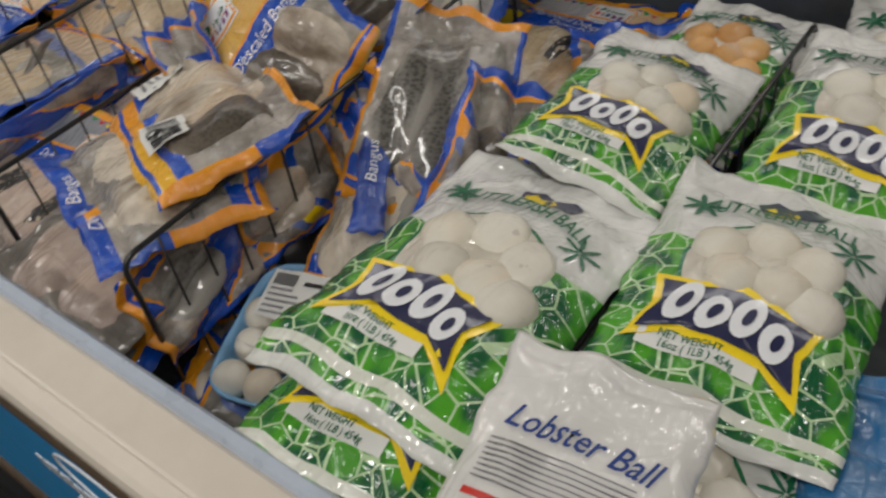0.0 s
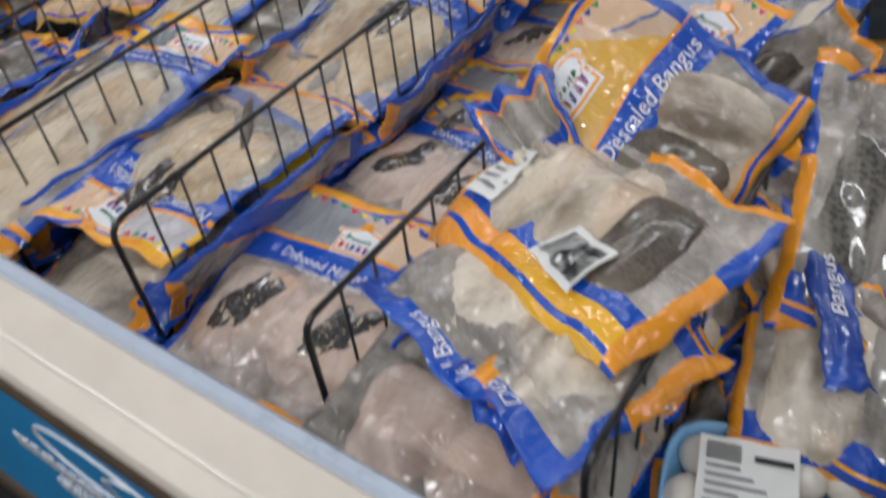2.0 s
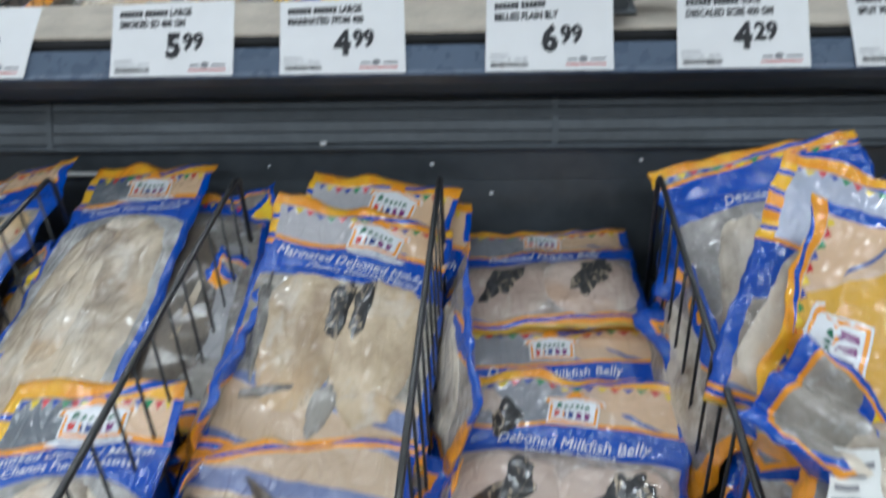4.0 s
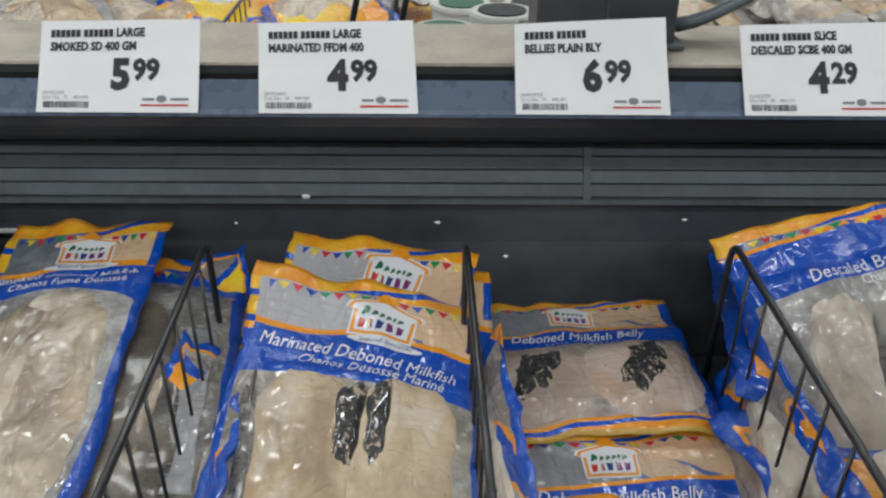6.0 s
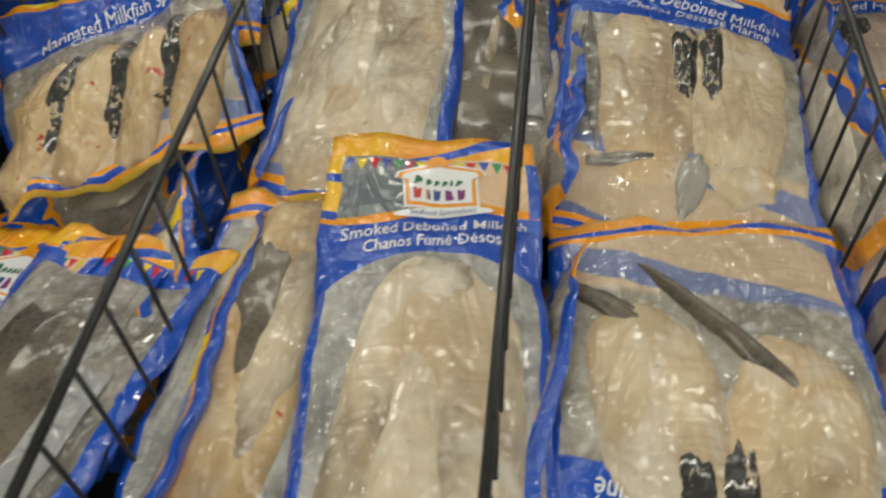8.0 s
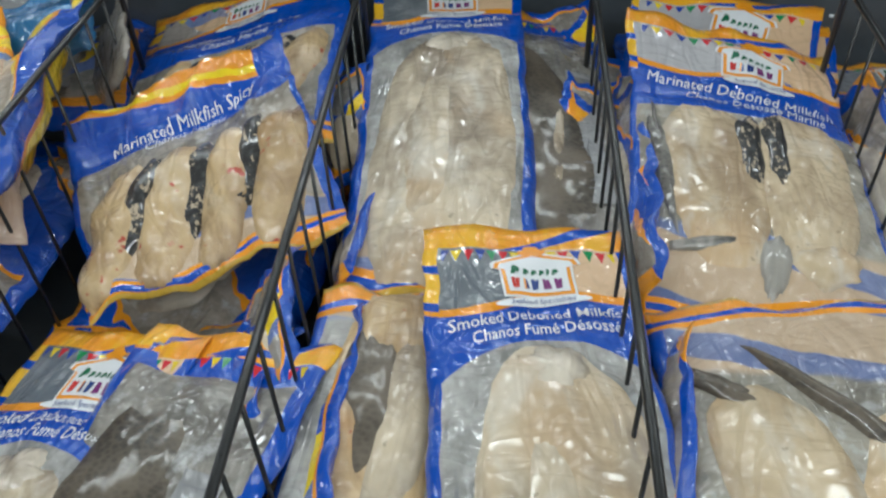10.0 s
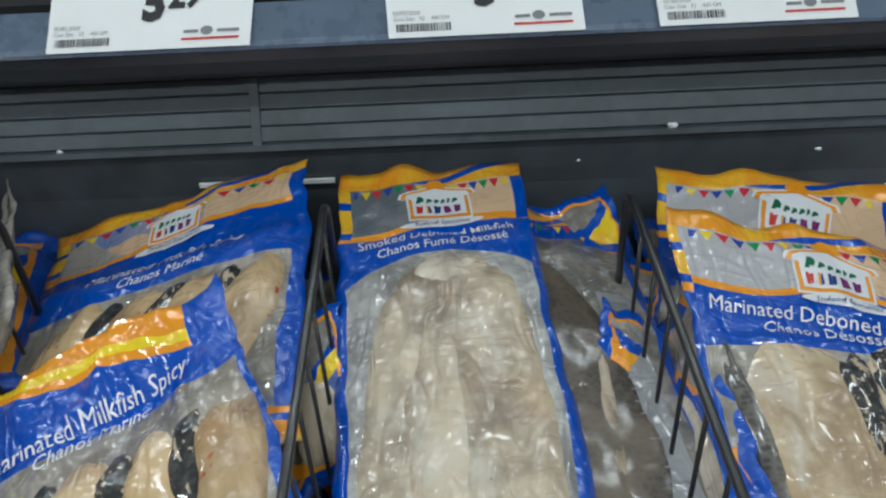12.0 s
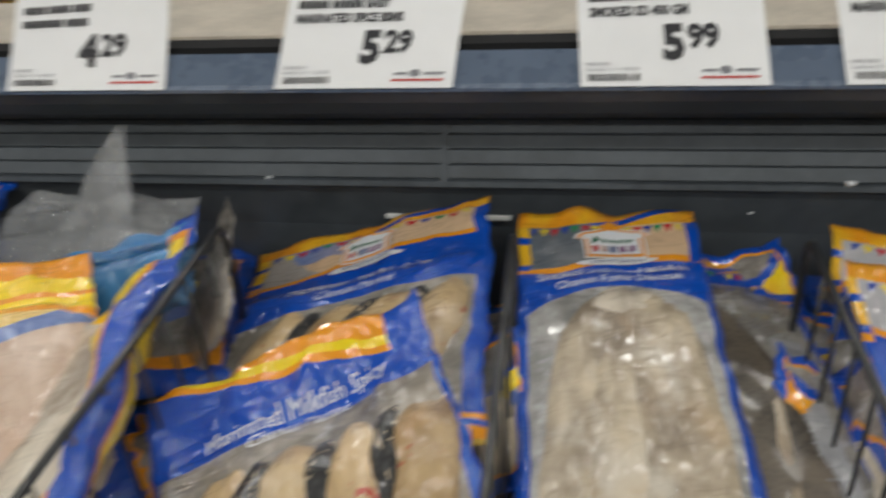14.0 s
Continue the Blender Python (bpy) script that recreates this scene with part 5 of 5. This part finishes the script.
for yy, tt in ((-0.046, 0.0022), (-0.053, 0.0008), (-0.071, 0.0012), (-0.078, 0.0008), (-0.086, 0.0008), (-0.094, 0.0008)):
    lob.patch("table_rule", quad(-0.066, yy - tt, 0.028, yy + tt), M_BLACK_INK, 0.0030, "", tab, 1)

# bay with yellow bags and a clear bag beside the spiced fish
steak_bag((-2.325, 0.865, 0.857), (12, 4, 26), 0.22, 0.36, 61, M_GOLD_BAG, 1, flesh=(M_BELLY,), text=False, crumple=0.005, low=0.3, long=0.16, flavour="yellow and orange bag of frozen fish pieces")
steak_bag((-2.215, 0.92, 0.832), (4, -50, 3), 0.16, 0.42, 62, M_YELLOW_FILM, 1, text=False, flavour="orange bag pressed against a wire divider")
steak_bag((-2.32, 0.50, 0.81), (4, 2, -8), 0.24, 0.36, 63, M_BACK_WIDE, 2, text=False)
food_bag("frozen_food_bag", "empty-looking clear bag end standing against the freezer wall", "frozen food", (-2.37, 1.13, 0.835), (22, 0, 3), 0.24, 0.20, M_GHOST, 0.02, 0.007, seed=64)
food_bag("frozen_food_bag", "peaked clear plastic bag corner", "frozen food", (-2.345, 1.19, 0.895), (62, 10, -6), 0.12, 0.16, M_GHOST, 0.006, 0.006, seed=65, taper=0.93)
food_bag("frozen_food_bag", "bright blue printed bag under clear film", "frozen food", (-2.265, 1.06, 0.868), (22, -8, 12), 0.14, 0.10, M_TEAL_FOIL, 0.012, 0.005, seed=66)
food_bag("frozen_food_bag", "pale grey-blue bag edge pressed against the divider", "frozen food", (-2.205, 1.11, 0.815), (20, -60, 5), 0.13, 0.2, M_CLEAR, 0.012, 0.006, seed=67)
for k in range(3):
    steak_bag((-2.60, 0.45 + 0.32 * k, 0.84), (6, 3, -20 + 21 * k), 0.25, 0.36, 70 + k, (M_YELLOW_FILM, M_BLUEBAG, M_BACK)[k], 2, text=False)

# loose crumpled ends of bags that stick up out of the sliced and split fish
for k, (at, turn, ww, hh, fm) in enumerate((
        ((-0.945, 0.60, 0.905), (28, -24, 42), 0.10, 0.20, M_BACK), 
        ((-0.785, 0.83, 0.925), (40, 24, -40), 0.10, 0.20, M_STEAK_SIDE),
        ((-0.82, 0.42, 0.865), (6, 14, -22), 0.10, 0.22, M_BACK_WIDE),
        ((-0.53, 0.68, 0.865), (18, 26, 24), 0.12, 0.24, M_BACK),
        
        ((-0.69, 0.66, 0.83), (24, -26, 44), 0.13, 0.22, M_BLUEBAG_LESS))):
    lb = Bag("frozen_fish_bag", "crumpled end of an orange and blue fish bag", "frozen fish", at, turn, ww, hh, fm, 0.012, 0.011, seed=400 + k, header=0.85, group="fish steak bags", fold=0.5, pinch=0.12, corner=0.02)
    lb.lump("fish_piece", 0.0, -hh * 0.12, ww * 0.3, hh * 0.28, 0.01, (M_STEAK, M_SKIN)[k % 2], 10, 2.4, 0.12, "", 0.1, k)

# lower layers that fill the bays
rng = random.Random(5)
films = (M_BLUEBAG, M_BACK, M_BLUEBAG_LESS, M_BLUEBAG, M_BACK_WIDE)
for bx, top in ((-2.3, 0.75), (-2.01, 0.675), (-1.72, 0.70), (-1.45, 0.73), (-1.175, 0.67), (-0.9, 0.75), (-0.62, 0.68), (-0.42, 0.74)):
    for k in range(4):
        y = 0.36 + 0.255 * k
        fb = Bag("frozen_fish_bag", "blue and orange fish bag buried in the freezer bay", "frozen fish", (bx + rng.uniform(-0.015, 0.015), y, top + rng.uniform(-0.012, 0.012)), (rng.uniform(-4, 10), rng.uniform(-9, 9), rng.uniform(-18, 18)), 0.25, 0.31, films[rng.randrange(5)], 0.024, 0.007, seed=80 + rng.randrange(60), header=0.85, group="buried fish bags")
        fb.lump("fish_piece", rng.uniform(-0.03, 0.03), -0.02, 0.06, 0.09, 0.01, (M_STEAK, M_SKIN)[k % 2], rng.uniform(-30, 30), 2.4, 0.1, "", 0.1, k)
for k, (at, turn, fm) in enumerate((((-0.785, 0.39, 0.79), (0, 62, 4), M_BLUEBAG), ((-0.782, 0.56, 0.80), (6, 58, -6), M_BACK), ((-0.79, 0.74, 0.81), (10, 60, 4), M_BLUEBAG),
                                   ((-0.715, 0.345, 0.665), (4, 10, 30), M_BACK_WIDE), ((-0.70, 0.54, 0.665), (12, -16, -24), M_BLUEBAG), ((-0.455, 0.60, 0.80), (14, 20, -22), M_BACK_WIDE), ((-0.50, 0.52, 0.73), (8, 4, 14), M_BACK))):
    sb = Bag("frozen_fish_bag", "blue and orange fish bag edge squeezed beside a wire divider", "frozen fish", at, turn, 0.13, 0.2, fm, 0.012, 0.008, seed=500 + k, header=0.85, group="buried fish bags", fold=0.5)
    sb.lump("fish_piece", 0.0, -0.02, 0.035, 0.055, 0.01, (M_SILVER, M_STEAK)[k % 2], 8, 2.4, 0.12, "", 0.1, k)
for bx in (-1.87, -1.60, -1.33, -1.05):
    for k in range(2):
        eb = Bag("frozen_fish_bag", "fish bag standing on edge against a wire divider", "frozen fish", (bx + 0.03, 0.5 + 0.4 * k, 0.76), (0, -66 + rng.uniform(-8, 8), rng.uniform(-4, 4)), 0.13, 0.36, films[rng.randrange(3)], 0.012, 0.005, seed=150 + rng.randrange(60), header=0.85, group="buried fish bags")
        eb.lump("fish_piece", 0.0, -0.02, 0.04, 0.12, 0.008, M_STEAK, 0, 2.4, 0.1, "", 0.1, k)

# ---- wall details ----
strip = tagged(part("label_strip", box_bm(-2.05, -1.895, 1.2905, 1.294, 0.815, 0.821, 0.0008), M_LABEL, None), "narrow pale plastic strip on the black freezer wall", "strip")
bm = bmesh.new()
for fx, fy, fz, fr in ((-1.524, 1.281, 0.8755, 0.0045), (-1.356, 1.2935, 0.832, 0.0035), (-1.263, 1.3, 0.776, 0.003), (-1.03, 1.2925, 0.838, 0.0035), (-1.62, 1.294, 0.83, 0.002), (-0.86, 1.294, 0.83, 0.003), (-2.19, 1.283, 0.874, 0.003)):
    geo = bmesh.ops.create_icosphere(bm, subdivisions=2, radius=fr, matrix=Matrix.Translation((fx, fy, fz)) @ Matrix.Diagonal((1.2, 0.6, 0.8, 1)))
    for v in geo["verts"]:
        v.co += Vector((noise.noise(v.co * 300), noise.noise(v.co * 310), noise.noise(v.co * 320))) * fr * 0.5
tagged(part("frost_specks", bm, M_FROST, None, "", True), "white frost crumbs stuck on the black freezer wall", "frost", kind="stuff")

# ---- on and beyond the centre cap ----
post = tagged(new("black_post"), "square black steel post standing on the freezer cap", "post")
post.location = (-1.145, 1.42, 1.044)
part("shaft", box_bm(-0.088, 0.088, -0.05, 0.05, 0.0, 1.0, 0.004), M_BLACK, post)
part("seam", box_bm(-0.002, 0.002, -0.0525, -0.0505, 0.0, 1.0), M_SLAT, post)
part("foot", box_bm(-0.1, 0.1, -0.06, 0.055, 0.0, 0.006, 0.002), M_BLACK, post)
cab = tagged(new("cable_bundle"), "grey flexible cables rising from the freezer cap", "cable")
for k in range(4):
    pts = [(-1.05 + 0.26 * t + 0.006 * math.sin(k * 2 + t * 5), 1.40 + 0.07 * t + 0.008 * k, 1.047 + 0.012 + 0.17 * t * t + 0.02 * t + 0.005 * math.cos(k * 1.7)) for t in (0, 0.1, 0.2, 0.35, 0.5, 0.65, 0.8, 1.0, 1.2)]
    vs, fs = tube(pts, 0.0055, 8)
    link_mesh("cable", vs, fs, M_CABLE, cab)
for k in range(2):
    c2 = tagged(new("black_hook"), "bent black rod hanging over the far well", "hook")
    x = -1.50 + 0.075 * k
    vs, fs = tube([(x, 1.62, 1.25), (x + 0.012, 1.62, 1.17), (x + 0.024, 1.615, 1.12), (x + 0.026, 1.61, 1.06), (x + 0.012, 1.60, 1.0), (x + 0.01, 1.6, 0.9)], 0.005, 8)
    link_mesh("rod", vs, fs, M_WIRE, c2)


def tub(at, lid_green=True):
    root = tagged(new("plastic_tub"), "round white plastic tub with printed lid", "tub", "plastic tubs")
    root.location = at
    bm = bmesh.new()
    bmesh.ops.create_cone(bm, cap_ends=True, segments=40, radius1=0.058, radius2=0.066, depth=0.08, matrix=Matrix.Translation((0, 0, 0.04)))
    part("body", bm, M_TUB, root, "", True)
    bm = bmesh.new()
    bmesh.ops.create_cone(bm, cap_ends=True, segments=40, radius1=0.071, radius2=0.069, depth=0.012, matrix=Matrix.Translation((0, 0, 0.085)))
    bmesh.ops.bevel(bm, geom=bm.edges[:], offset=0.003, segments=2, affect="EDGES")
    lid = part("lid", bm, M_TUB, root)
    bm = bmesh.new()
    bmesh.ops.create_cone(bm, cap_ends=True, segments=40, radius1=0.05, radius2=0.05, depth=0.002, matrix=Matrix.Translation((0, 0, 0.093)))
    part("lid_print", bm, M_GREEN_INK if lid_green else M_BLACK_INK, lid)
    return root


for k, (tx, ty) in enumerate(((-1.06, 2.02), (-1.22, 2.06), (-1.34, 2.0), (-1.14, 2.2), (-1.3, 2.2), (-0.9, 2.06))):
    tub((tx, ty, 0.80 if k != 1 else 0.82), k % 2 == 0)
far_films = (M_YELLOW_FILM, M_CLEAR, M_CLEAR, M_YELLOW_FILM, M_BACK)
for k in range(40):
    fx = -3.5 + 0.1 * k + rng.uniform(-0.03, 0.03)
    if -1.42 < fx < -0.85 and k % 4:
        continue
    steak_bag((fx, rng.uniform(1.75, 2.8), 0.83 + rng.uniform(-0.02, 0.04)), (rng.uniform(-6, 6), rng.uniform(-8, 8), rng.uniform(-40, 40) + 180), 0.26, 0.34, 200 + k, far_films[rng.randrange(5)], 2, flesh=(M_SPICY, M_SMOKED), text=False, flavour="brown and yellow frozen food bag in the far well")
for k in range(12):
    Bag("frozen_fish_bag", "brown and yellow frozen food bag in the far well", "frozen fish", (-3.4 + 0.3 * k, 2.25 + 0.15 * (k % 2), 0.75), (0, 0, 20 * (k % 3)), 0.34, 1.1, far_films[k % 4], 0.03, 0.01, seed=300 + k, header=0.9, group="far bags")
